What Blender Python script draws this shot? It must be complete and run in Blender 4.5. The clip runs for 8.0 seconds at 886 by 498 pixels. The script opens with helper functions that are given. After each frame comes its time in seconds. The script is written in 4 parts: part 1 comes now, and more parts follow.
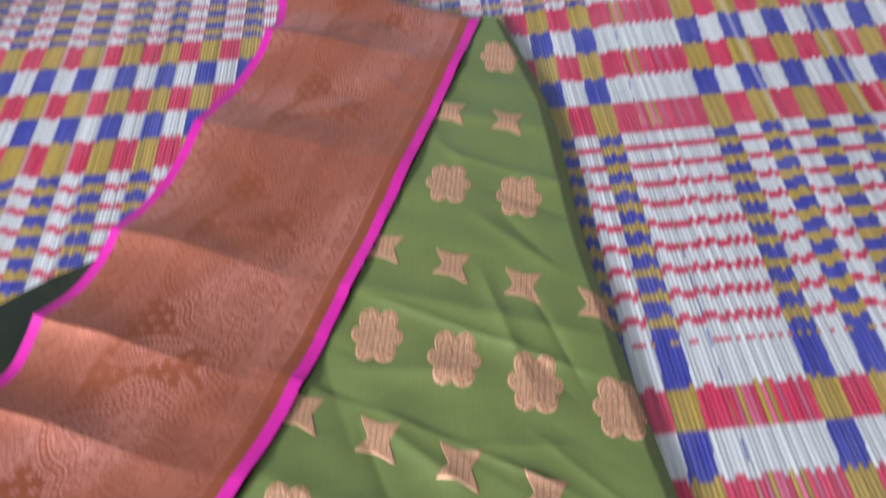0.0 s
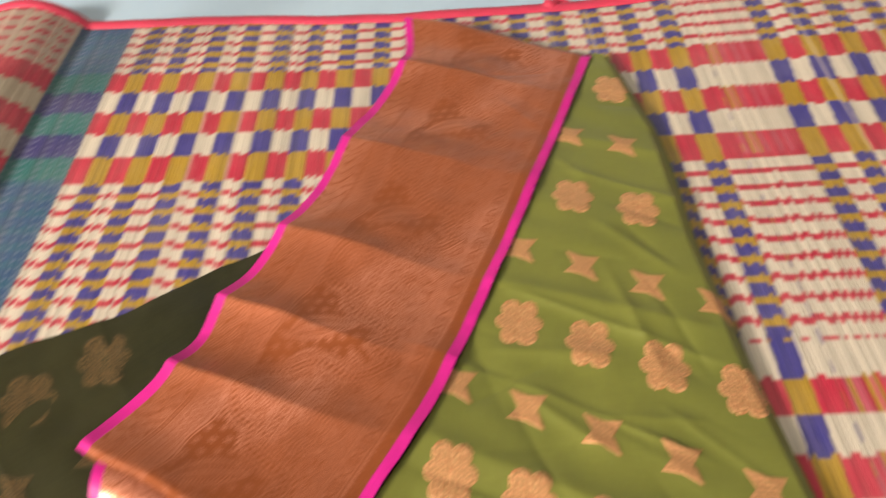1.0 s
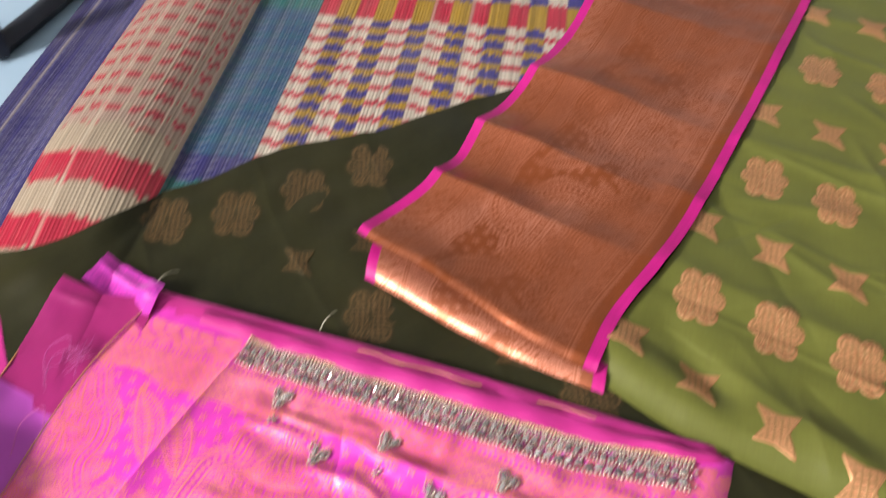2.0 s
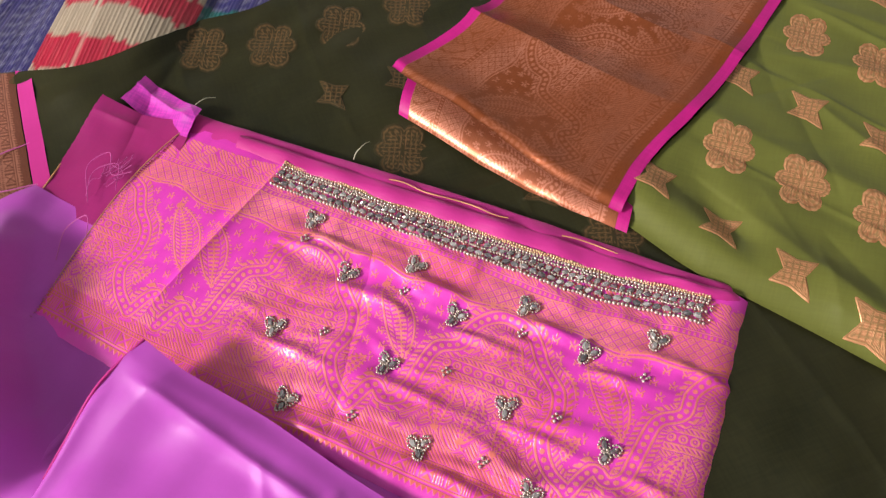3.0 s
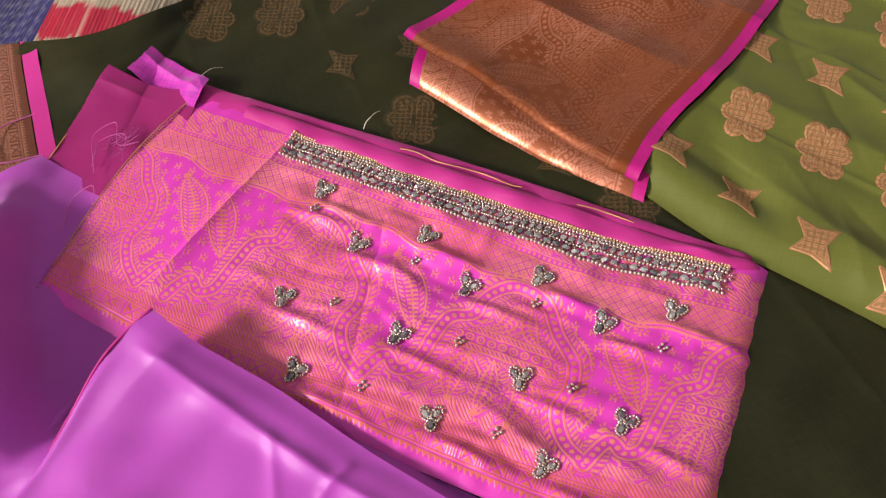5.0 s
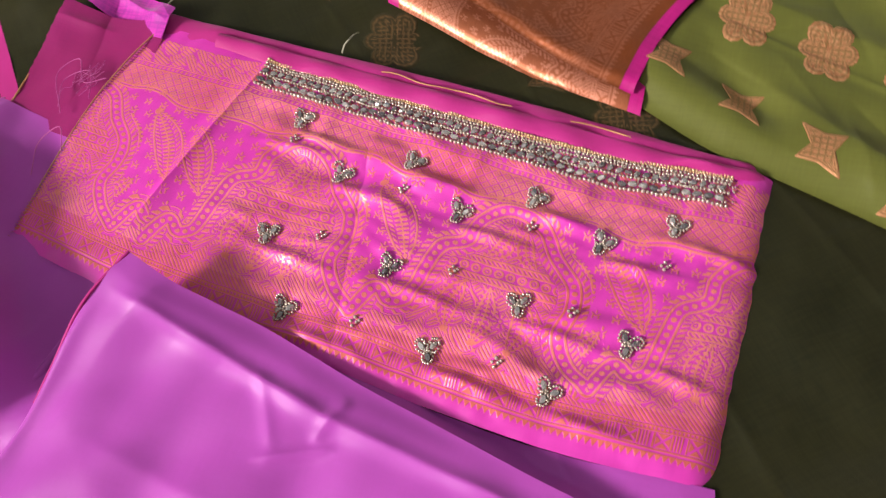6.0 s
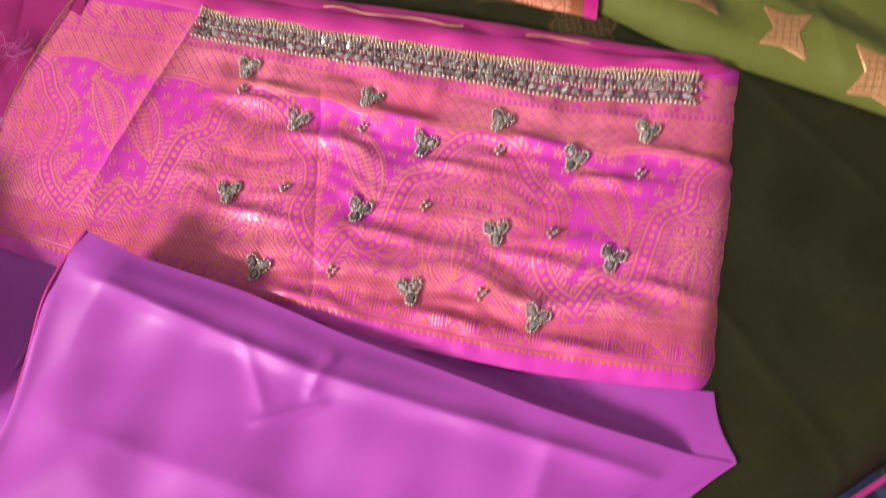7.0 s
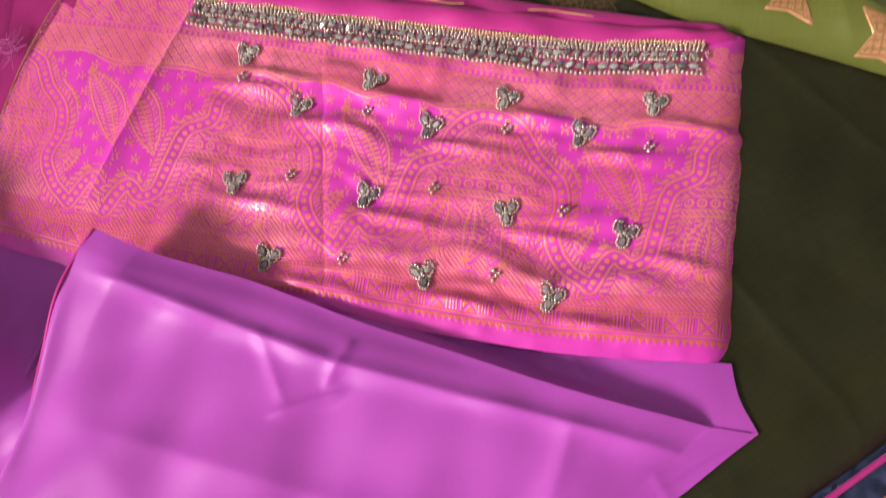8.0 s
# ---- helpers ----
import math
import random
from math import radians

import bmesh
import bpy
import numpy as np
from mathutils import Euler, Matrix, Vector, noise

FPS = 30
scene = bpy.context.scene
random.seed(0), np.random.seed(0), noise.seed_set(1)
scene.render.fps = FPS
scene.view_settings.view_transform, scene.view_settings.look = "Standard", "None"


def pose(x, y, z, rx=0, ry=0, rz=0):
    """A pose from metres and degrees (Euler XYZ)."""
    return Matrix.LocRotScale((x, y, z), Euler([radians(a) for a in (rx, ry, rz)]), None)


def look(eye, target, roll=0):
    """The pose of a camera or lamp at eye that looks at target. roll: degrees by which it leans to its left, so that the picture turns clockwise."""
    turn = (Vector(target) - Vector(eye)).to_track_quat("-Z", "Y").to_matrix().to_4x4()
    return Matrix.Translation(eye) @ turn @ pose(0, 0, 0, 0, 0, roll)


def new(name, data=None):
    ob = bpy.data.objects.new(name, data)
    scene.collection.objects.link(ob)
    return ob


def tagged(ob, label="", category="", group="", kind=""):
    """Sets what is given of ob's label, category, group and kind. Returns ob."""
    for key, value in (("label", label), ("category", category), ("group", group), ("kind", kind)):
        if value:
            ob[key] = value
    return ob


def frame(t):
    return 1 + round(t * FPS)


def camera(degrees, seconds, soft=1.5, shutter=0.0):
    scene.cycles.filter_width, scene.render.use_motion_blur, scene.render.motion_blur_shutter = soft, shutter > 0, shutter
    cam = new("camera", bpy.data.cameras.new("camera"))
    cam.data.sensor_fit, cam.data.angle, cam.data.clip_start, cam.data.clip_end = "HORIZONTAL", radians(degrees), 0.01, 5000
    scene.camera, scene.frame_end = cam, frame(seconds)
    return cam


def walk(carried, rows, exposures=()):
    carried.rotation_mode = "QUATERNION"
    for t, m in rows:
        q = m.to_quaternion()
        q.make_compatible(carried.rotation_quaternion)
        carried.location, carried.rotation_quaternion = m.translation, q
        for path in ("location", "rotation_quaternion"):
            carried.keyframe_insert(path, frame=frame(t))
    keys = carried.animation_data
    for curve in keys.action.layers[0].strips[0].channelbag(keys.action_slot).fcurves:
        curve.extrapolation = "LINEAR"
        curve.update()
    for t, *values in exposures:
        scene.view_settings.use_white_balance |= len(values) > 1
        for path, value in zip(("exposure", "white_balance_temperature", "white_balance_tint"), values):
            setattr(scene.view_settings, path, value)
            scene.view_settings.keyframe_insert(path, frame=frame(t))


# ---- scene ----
cam = camera(56.0, 8.0, 1.2, 0.6)
PATH = [
    (0, (0.123, 0.153, 0.493), (-0.009, 1.489, -0.988), -3.1),
    (0.5, (0.105, 0.13, 0.529), (-0.017, 1.584, -0.839), -4.2),
    (1, (0.048, 0.062, 0.521), (-0.169, 1.485, -0.868), -3.3),
    (1.5, (-0.008, 0.008, 0.511), (-0.352, 1.36, -0.922), -3.3),
    (2, (-0.054, -0.044, 0.504), (-0.489, 1.201, -0.999), -3.6),
    (2.1, (-0.057, -0.052, 0.495), (-0.504, 1.156, -1.035), -3.8),
    (2.2, (-0.066, -0.065, 0.499), (-0.504, 1.102, -1.065), -3.4),
    (2.6, (-0.058, -0.08, 0.494), (-0.482, 0.985, -1.145), -2.9),
    (3.3, (-0.048, -0.085, 0.488), (-0.464, 0.94, -1.178), -2.7),
    (3.5, (-0.05, -0.082, 0.489), (-0.467, 0.943, -1.177), -2.9),
    (4, (-0.054, -0.082, 0.481), (-0.47, 0.93, -1.193), -3.0),
    (5.3, (-0.051, -0.09, 0.467), (-0.484, 0.909, -1.211), -3.9),
    (5.5, (-0.052, -0.089, 0.461), (-0.474, 0.878, -1.237), -3.9),
    (6, (-0.052, -0.081, 0.449), (-0.434, 0.8, -1.306), -6.8),
    (6.5, (-0.049, -0.078, 0.447), (-0.399, 0.768, -1.331), -9.4),
    (7, (-0.056, -0.069, 0.44), (-0.341, 0.663, -1.4), -12.3),
    (7.5, (-0.065, -0.066, 0.432), (-0.336, 0.522, -1.46), -17.7),
    (8, (-0.065, -0.064, 0.44), (-0.334, 0.608, -1.425), -15.2),
]
EXPOSURES = [(0.0, -0.85, 4750, 9), (0.5, -0.78, 5850, 11), (1.0, -0.82, 7600, 10), (1.5, -0.85, 6700, 10), (2.0, -1.2, 6500, 10), (2.6, -1.4, 6500, 10), (3.5, -1.56, 6600, 10), (8.0, -1.6, 6700, 10)]
walk(cam, [(t, look(eye, target, roll)) for t, eye, target, roll in PATH], EXPOSURES)

# ---- light ----
world = bpy.data.worlds.new("sky")
scene.world = world
world.use_nodes = True
sky = world.node_tree.nodes.new("ShaderNodeTexSky")
sky.sky_type, sky.sun_disc = "NISHITA", False
sky.sun_elevation, sky.sun_rotation = radians(35), radians(250)
world.node_tree.links.new(sky.outputs[0], world.node_tree.nodes["Background"].inputs[0])
world.node_tree.nodes["Background"].inputs[1].default_value = 0.06


def window_lamp(name, eye, target, wide, high, watts, colour):
    data = bpy.data.lights.new(name, "AREA")
    data.shape, data.size, data.size_y, data.energy, data.color = "RECTANGLE", wide, high, watts, colour
    ob = new(name, data)
    ob.matrix_world = look(eye, target)
    return ob


WEST = (-2.74, -2.01, 1.84)
window_lamp("window_lamp", WEST, (-0.15, 0.15, 0.0), 0.56, 0.68, 670, (1.0, 0.95, 0.90))
# unseen cool fill added from the north to brighten the far floor
window_lamp("north_fill_lamp", (0.2, 2.75, 1.1), (0.0, 0.7, 0.1), 0.8, 1.8, 5, (0.82, 0.92, 1.0))


# ---- materials ----
class Nodes:
    """Short writing of node trees."""

    def __init__(self, name):
        self.mat = bpy.data.materials.new(name)
        self.mat.use_nodes = True
        self.tree = self.mat.node_tree
        self.bsdf = self.tree.nodes["Principled BSDF"]

    def add(self, kind, **values):
        n = self.tree.nodes.new("ShaderNode" + kind)
        for key, value in values.items():
            if key.startswith("i_"):
                n.inputs[key[2:].replace("_", " ")].default_value = value
        return n

    def link(self, a, b):
        self.tree.links.new(a, b)

    def set(self, **values):
        for key, value in values.items():
            self.bsdf.inputs[key.replace("_", " ")].default_value = value
        return self

    def math(self, op, a, b):
        n = self.add("Math")
        n.operation = op
        for i, v in enumerate((a, b)):
            if isinstance(v, (int, float)):
                n.inputs[i].default_value = v
            else:
                self.link(v, n.inputs[i])
        return n.outputs[0]

    def mix(self, fac, a, b, blend="MIX"):
        n = self.add("Mix")
        n.data_type, n.blend_type = "RGBA", blend
        for i, v in ((0, fac), (6, a), (7, b)):
            if isinstance(v, (int, float)):
                n.inputs[i].default_value = v
            elif isinstance(v, tuple):
                n.inputs[i].default_value = (*v, 1)
            else:
                self.link(v, n.inputs[i])
        return n.outputs[2]

    def noise(self, scale, detail=3, space="Object", stretch=(1, 1, 1), rough=0.55):
        c = self.add("TexCoord")
        m = self.add("Mapping")
        m.inputs["Scale"].default_value = stretch
        self.link(c.outputs[space], m.inputs["Vector"])
        n = self.add("TexNoise", i_Scale=scale, i_Detail=detail, i_Roughness=rough)
        self.link(m.outputs[0], n.inputs["Vector"])
        return n.outputs["Fac"]

    def attr(self, name, out="Fac"):
        n = self.add("Attribute")
        n.attribute_name = name
        return n.outputs[out]

    def bump(self, height, strength, distance):
        n = self.add("Bump", i_Strength=strength, i_Distance=distance)
        self.link(height, n.inputs["Height"])
        self.link(n.outputs[0], self.bsdf.inputs["Normal"])
        return self

    def ramp(self, fac, lo, hi):
        n = self.add("MapRange", i_From_Min=lo, i_From_Max=hi)
        self.link(fac, n.inputs[0])
        return n.outputs[0]

    def colour(self, c):
        self.link(c, self.bsdf.inputs["Base Color"])
        return self

    def rough(self, c):
        self.link(c, self.bsdf.inputs["Roughness"])
        return self


def weave(n, pitch, stretch=(1, 1, 1)):
    """Fine cross of warp and weft threads by the cloth's own metres."""
    uv = n.add("UVMap")
    sep = n.add("SeparateXYZ")
    n.link(uv.outputs[0], sep.inputs[0])
    a = n.math("SINE", n.math("MULTIPLY", sep.outputs[0], 6.283 / pitch), 0)
    b = n.math("SINE", n.math("MULTIPLY", sep.outputs[1], 6.283 / pitch), 0)
    return n.math("MULTIPLY", a, b), sep


def silk(name, base, dark, zari=None, zari_light=None, rough=0.42, zrough=0.34, metal=0.75, sheen=0.25, slub=0.5, spec=0.28, gain=0.72):
    """Shot silk with metal thread where the attribute zari says so."""
    n = Nodes(name)
    big = n.noise(7, 3)
    slubs = n.noise(60, 3, "UV", (1, 9, 1))
    slubs_b = n.noise(60, 3, "UV", (9, 1, 1))
    body = n.mix(n.ramp(big, 0.3, 0.7), base, dark)
    body = n.mix(n.math("MULTIPLY", n.ramp(n.math("ADD", slubs, slubs_b), 0.8, 1.25), slub), body, tuple(c * gain for c in base))
    w, sep = weave(n, 0.0009)
    height = w
    if zari:
        z = n.attr("zari")
        tone = n.attr("tone")
        metalc = n.mix(tone, zari, zari_light)
        metalc = n.mix(n.math("MULTIPLY", n.ramp(n.noise(700, 3, "UV", (1, 0.3, 1)), 0.35, 0.7), 0.38), metalc, tuple(c * 0.7 for c in zari))
        body = n.mix(z, body, metalc)
        n.link(n.math("MULTIPLY", z, metal), n.bsdf.inputs["Metallic"])
        n.rough(n.math("ADD", n.math("MULTIPLY", z, zrough - rough), rough))
        height = n.math("ADD", n.math("MULTIPLY", w, 0.06), n.math("MULTIPLY", z, 0.8))
    else:
        n.set(Roughness=rough)
    n.colour(body)
    n.set(Sheen_Weight=sheen, Sheen_Roughness=0.4, Specular_IOR_Level=spec)
    n.bump(height, 0.4 if zari else 0.06, 0.0005)
    return n.mat


MAGENTA, MAGENTA_D = (0.54, 0.032, 0.26), (0.46, 0.024, 0.21)
M_BROCADE = silk("magenta_brocade", (0.74, 0.050, 0.50), (0.66, 0.038, 0.42), (0.69, 0.130, 0.10), (0.90, 0.27, 0.245), rough=0.4, zrough=0.33, metal=0.14, slub=0.2, spec=0.4, sheen=0.08)
M_MAGENTA = silk("magenta_silk", MAGENTA, MAGENTA_D, rough=0.55, slub=0.2, spec=0.2, sheen=0.15)
M_CRIMSON = silk("thin_crimson_silk", (0.36, 0.014, 0.17), (0.28, 0.010, 0.11), rough=0.45)
M_BORDER = silk("copper_border", (0.52, 0.014, 0.22), (0.46, 0.012, 0.19), (0.255, 0.064, 0.020), (0.60, 0.235, 0.16), rough=0.45, zrough=0.31, metal=0.4, spec=0.22, sheen=0.0)
M_DULL_BORDER = silk("dull_copper_border", (0.2, 0.05, 0.03), (0.2, 0.05, 0.03), (0.14, 0.040, 0.022), (0.38, 0.15, 0.10), zrough=0.4, metal=0.35)
M_GREEN = silk("green_silk", (0.145, 0.152, 0.030), (0.116, 0.126, 0.026), rough=0.5, sheen=0.06)
M_REVERSE = silk("green_silk_reverse", (0.027, 0.025, 0.009), (0.012, 0.013, 0.006), (0.085, 0.050, 0.022), (0.20, 0.115, 0.055), rough=0.36, zrough=0.36, metal=0.3, spec=0.25, sheen=0.0, slub=0.28, gain=1.7)
M_PURPLE = silk("violet_silk", (0.50, 0.076, 0.50), (0.41, 0.056, 0.42), rough=0.46, sheen=0.25, slub=0.12, spec=0.34)
M_FRAY = silk("frayed_violet_silk", (0.46, 0.03, 0.32), (0.34, 0.03, 0.34), rough=0.45, slub=0.8, gain=1.5)
M_ZARI = silk("copper_thread", (0.15, 0.12, 0.03), (0.13, 0.10, 0.027), (0.42, 0.155, 0.070), (0.72, 0.38, 0.20), zrough=0.40, metal=0.4, sheen=0.0)


def plain(name, colour, dark, rough=0.5, metal=0.0, scale=20.0, bump=0.0, stretch=(1, 1, 1)):
    n = Nodes(name)
    f = n.noise(scale, 4, "Object", stretch)
    n.colour(n.mix(n.ramp(f, 0.3, 0.7), colour, dark))
    n.set(Roughness=rough, Metallic=metal)
    if bump:
        n.bump(f, bump, 0.002)
    return n.mat


def reed_material():
    n = Nodes("dyed_reed")
    c = n.attr("paint", "Color")
    fibre = n.noise(1.0, 4, "UV", (900, 22, 1))
    dull = n.noise(14, 3)
    c = n.mix(n.math("MULTIPLY", n.ramp(fibre, 0.5, 0.8), 0.16), c, (0.55, 0.45, 0.33))
    c = n.mix(n.math("MULTIPLY", n.ramp(fibre, 0.5, 0.25), 0.3), c, (0.05, 0.03, 0.05), "MULTIPLY")
    c = n.mix(n.math("MULTIPLY", n.ramp(dull, 0.4, 0.7), 0.07), c, (0.5, 0.45, 0.4))
    n.colour(c).set(Roughness=0.42, Specular_IOR_Level=0.45)
    n.bump(fibre, 0.35, 0.0006)
    return n.mat


M_REED = reed_material()
M_BIND = plain("red_binding_tape", (0.50, 0.03, 0.075), (0.42, 0.022, 0.06), 0.6, scale=60, bump=0.3)
M_NAVY = plain("navy_cloth", (0.012, 0.028, 0.075), (0.008, 0.018, 0.05), 0.7, scale=30, bump=0.2)
M_NAVY_SHINE = plain("navy_foil_trim", (0.012, 0.018, 0.05), (0.03, 0.035, 0.09), 0.32, scale=120, bump=0.6)
M_FLOOR = plain("pale_floor", (0.36, 0.48, 0.60), (0.32, 0.44, 0.57), 0.3, scale=6, bump=0.02)
# wall and ceiling greys set how much fill the unseen enclosure bounces
M_WALL = plain("painted_wall", (0.42, 0.40, 0.36), (0.38, 0.36, 0.32), 0.8, scale=5, bump=0.05)
M_CEIL = plain("white_ceiling", (0.5, 0.5, 0.48), (0.46, 0.46, 0.44), 0.85, scale=5)
M_LEG = plain("dark_painted_metal", (0.03, 0.035, 0.05), (0.02, 0.022, 0.035), 0.4, metal=0.3)
M_GOLD = plain("gold_bead", (0.72, 0.46, 0.25), (0.85, 0.62, 0.40), 0.3, metal=0.45, scale=300)
M_STEEL = plain("silver_bead", (0.66, 0.56, 0.50), (0.50, 0.40, 0.36), 0.25, metal=0.45, scale=300)
M_STITCH = plain("gold_stitch", (0.62, 0.30, 0.14), (0.5, 0.22, 0.10), 0.5, metal=0.2)
M_THREAD = plain("loose_thread", (0.52, 0.10, 0.34), (0.46, 0.08, 0.30), 0.6)
M_THREAD_PALE = plain("pale_thread", (0.55, 0.52, 0.42), (0.5, 0.46, 0.36), 0.6)


def stone_material():
    n = Nodes("smoky_glass_stone")
    info = n.add("ObjectInfo")
    n.colour(n.mix(info.outputs["Random"], (0.16, 0.15, 0.17), (0.60, 0.58, 0.58)))
    n.set(Roughness=0.06, Metallic=0.55, Specular_IOR_Level=0.9)
    return n.mat


M_STONE = stone_material()


# ---- mesh helpers ----
def grid_mesh(name, P, material, uv=None, attrs=(), colour=None, keep=None):
    """A mesh from a (rows, columns, 3) array of places."""
    nv, nu = P.shape[:2]
    me = bpy.data.meshes.new(name)
    idx = np.arange(nv * nu).reshape(nv, nu)
    quads = np.stack([idx[:-1, :-1], idx[:-1, 1:], idx[1:, 1:], idx[1:, :-1]], -1).reshape(-1, 4)
    if keep is not None:
        quads = quads[keep.reshape(-1)]
    me.vertices.add(nv * nu)
    me.vertices.foreach_set("co", P.astype(np.float32).ravel())
    me.loops.add(len(quads) * 4)
    me.loops.foreach_set("vertex_index", quads.astype(np.int32).ravel())
    me.polygons.add(len(quads))
    me.polygons.foreach_set("loop_start", np.arange(0, len(quads) * 4, 4, dtype=np.int32))
    me.polygons.foreach_set("use_smooth", np.ones(len(quads), dtype=bool))
    me.update(calc_edges=True)
    if uv is not None:
        lay = me.uv_layers.new(name="UVMap")
        lay.data.foreach_set("uv", uv.reshape(-1, 2)[quads.ravel()].astype(np.float32).ravel())
    for key, values in attrs:
        a = me.attributes.new(key, "FLOAT", "POINT")
        a.data.foreach_set("value", values.astype(np.float32).ravel())
    if colour is not None:
        a = me.attributes.new("paint", "FLOAT_COLOR", "POINT")
        a.data.foreach_set("color", np.concatenate([colour, np.ones(colour.shape[:2] + (1,))], -1).astype(np.float32).ravel())
    me.materials.append(material)
    return me


def child(name, me, parent, label="", kind=""):
    ob = new(name, me)
    ob.parent = parent
    return tagged(ob, label, kind=kind)


def part(name, bm, material, parent, label="", kind="", smooth=True):
    me = bpy.data.meshes.new(name)
    for f in bm.faces:
        f.smooth = smooth
    bm.to_mesh(me)
    bm.free()
    me.materials.append(material)
    return child(name, me, parent, label, kind)


def thing(name, label, category, group="", kind=""):
    return tagged(new(name), label, category, group, kind)


def curve_through(points, t):
    """A smooth line through a few points, at t from 0 to 1 by length."""
    p = np.array(points, float)
    d = np.concatenate([[0], np.cumsum(np.linalg.norm(np.diff(p[:, :2], axis=0), axis=1))])
    d /= d[-1]
    m = np.gradient(p, d, axis=0)
    i = np.clip(np.searchsorted(d, t, side="right") - 1, 0, len(d) - 2)
    h = (d[i + 1] - d[i])[:, None]
    s = ((t - d[i]) / (d[i + 1] - d[i]))[:, None]
    return ((2 * s**3 - 3 * s**2 + 1) * p[i] + (s**3 - 2 * s**2 + s) * h * m[i]
            + (-2 * s**3 + 3 * s**2) * p[i + 1] + (s**3 - s**2) * h * m[i + 1])


def patch(bottom, top, left, right, nu, nv):
    """A sheet spanned between four edge lines in plan."""
    u, v = np.linspace(0, 1, nu), np.linspace(0, 1, nv)
    B, T, L, R = curve_through(bottom, u), curve_through(top, u), curve_through(left, v), curve_through(right, v)
    U, V = u[None, :, None], v[:, None, None]
    out = (1 - V) * B[None] + V * T[None] + (1 - U) * L[:, None] + U * R[:, None]
    out -= (1 - U) * (1 - V) * B[0] + U * (1 - V) * B[-1] + (1 - U) * V * T[0] + U * V * T[-1]
    return out, np.meshgrid(u, v)


rng = np.random.default_rng(4)
_dirs = rng.uniform(0, 6.283, 24)
_phase = rng.uniform(0, 6.283, 24)


def ripple(x, y, wave, seed=0, along=None, spread=6.283):
    """Smooth uneven waves of about that length, from -1 to 1."""
    out = 0
    for k in range(6):
        i = (k + seed * 5) % 24
        a = _dirs[i] if along is None else along + (_dirs[i] - 3.14) / 3.14 * spread
        out = out + np.sin(6.283 / wave * (0.6 + 0.16 * k) * (x * np.cos(a) + y * np.sin(a)) + _phase[i])
    return out / 3.2


def crease(x, y, a, b, wide, sharp=1.0):
    """A soft ridge along the line from a to b, fading at its ends."""
    ax, ay, bx, by = *a, *b
    L2 = (bx - ax)**2 + (by - ay)**2
    t = ((x - ax) * (bx - ax) + (y - ay) * (by - ay)) / L2
    dist = np.abs((x - ax) * (by - ay) - (y - ay) * (bx - ax)) / math.sqrt(L2)
    return np.exp(-(dist / wide)**sharp) * step(1.3 - np.abs(t - 0.5) * 2, 0, 0.7)


def step(x, a, b):
    t = np.clip((x - a) / (b - a), 0, 1)
    return t * t * (3 - 2 * t)


# ---- the room: floor, and unseen walls and ceiling added to bounce light ----
def slab(name, x0, x1, y0, y1, z0, z1, material, label, category):
    bm = bmesh.new()
    bmesh.ops.create_cube(bm, size=1)
    bmesh.ops.transform(bm, verts=bm.verts, matrix=Matrix.Translation(((x0 + x1) / 2, (y0 + y1) / 2, (z0 + z1) / 2)) @ Matrix.Diagonal((x1 - x0, y1 - y0, z1 - z0, 1)))
    me = bpy.data.meshes.new(name)
    bm.to_mesh(me)
    bm.free()
    me.materials.append(material)
    return tagged(new(name, me), label, category, kind="structure")


slab("floor", -3.0, 2.2, -3.0, 2.9, -0.1, 0.0, M_FLOOR, "smooth pale blue-white cement floor", "floor")
slab("ceiling", -3.0, 2.2, -3.0, 2.9, 2.6, 2.7, M_CEIL, "unseen pale ceiling added to bounce light", "ceiling")
slab("wall_east", 2.0, 2.2, -3.0, 2.9, 0, 2.6, M_WALL, "unseen plain wall added to enclose and bounce light", "wall")
slab("wall_south", -3.0, 2.0, -3.0, -2.8, 0, 2.6, M_WALL, "unseen plain wall added to enclose and bounce light", "wall")


def pierced_wall(name, along_x, at0, at1, lo, hi, o0, o1, z0, z1):
    """A wall with one opening through it."""
    bm = bmesh.new()
    for a, b, c, d in ((lo, o0, 0, 2.6), (o1, hi, 0, 2.6), (o0, o1, 0, z0), (o0, o1, z1, 2.6)):
        if d - c < 0.01:
            continue
        r = bmesh.ops.create_cube(bm, size=1)
        s, p = ((b - a, at1 - at0, d - c), ((a + b) / 2, (at0 + at1) / 2, (c + d) / 2)) if along_x else ((at1 - at0, b - a, d - c), ((at0 + at1) / 2, (a + b) / 2, (c + d) / 2))
        bmesh.ops.transform(bm, verts=r["verts"], matrix=Matrix.Translation(p) @ Matrix.Diagonal((*s, 1)))
    me = bpy.data.meshes.new(name)
    bm.to_mesh(me)
    bm.free()
    me.materials.append(M_WALL)
    return tagged(new(name, me), "unseen plain wall added round an opening for daylight", "wall", kind="structure")


pierced_wall("wall_west", False, -3.0, -2.8, -2.8, 2.7, -2.42, -1.60, 1.40, 2.28)
pierced_wall("wall_north", True, 2.7, 2.9, -3.0, 2.0, -0.2, 0.65, 0.0, 2.05)

# ---- the woven mat ----
TURN_MAT = radians(8)
CM, SM = math.cos(TURN_MAT), math.sin(TURN_MAT)


def mat_local(x, y):
    return x * CM + y * SM, -x * SM + y * CM


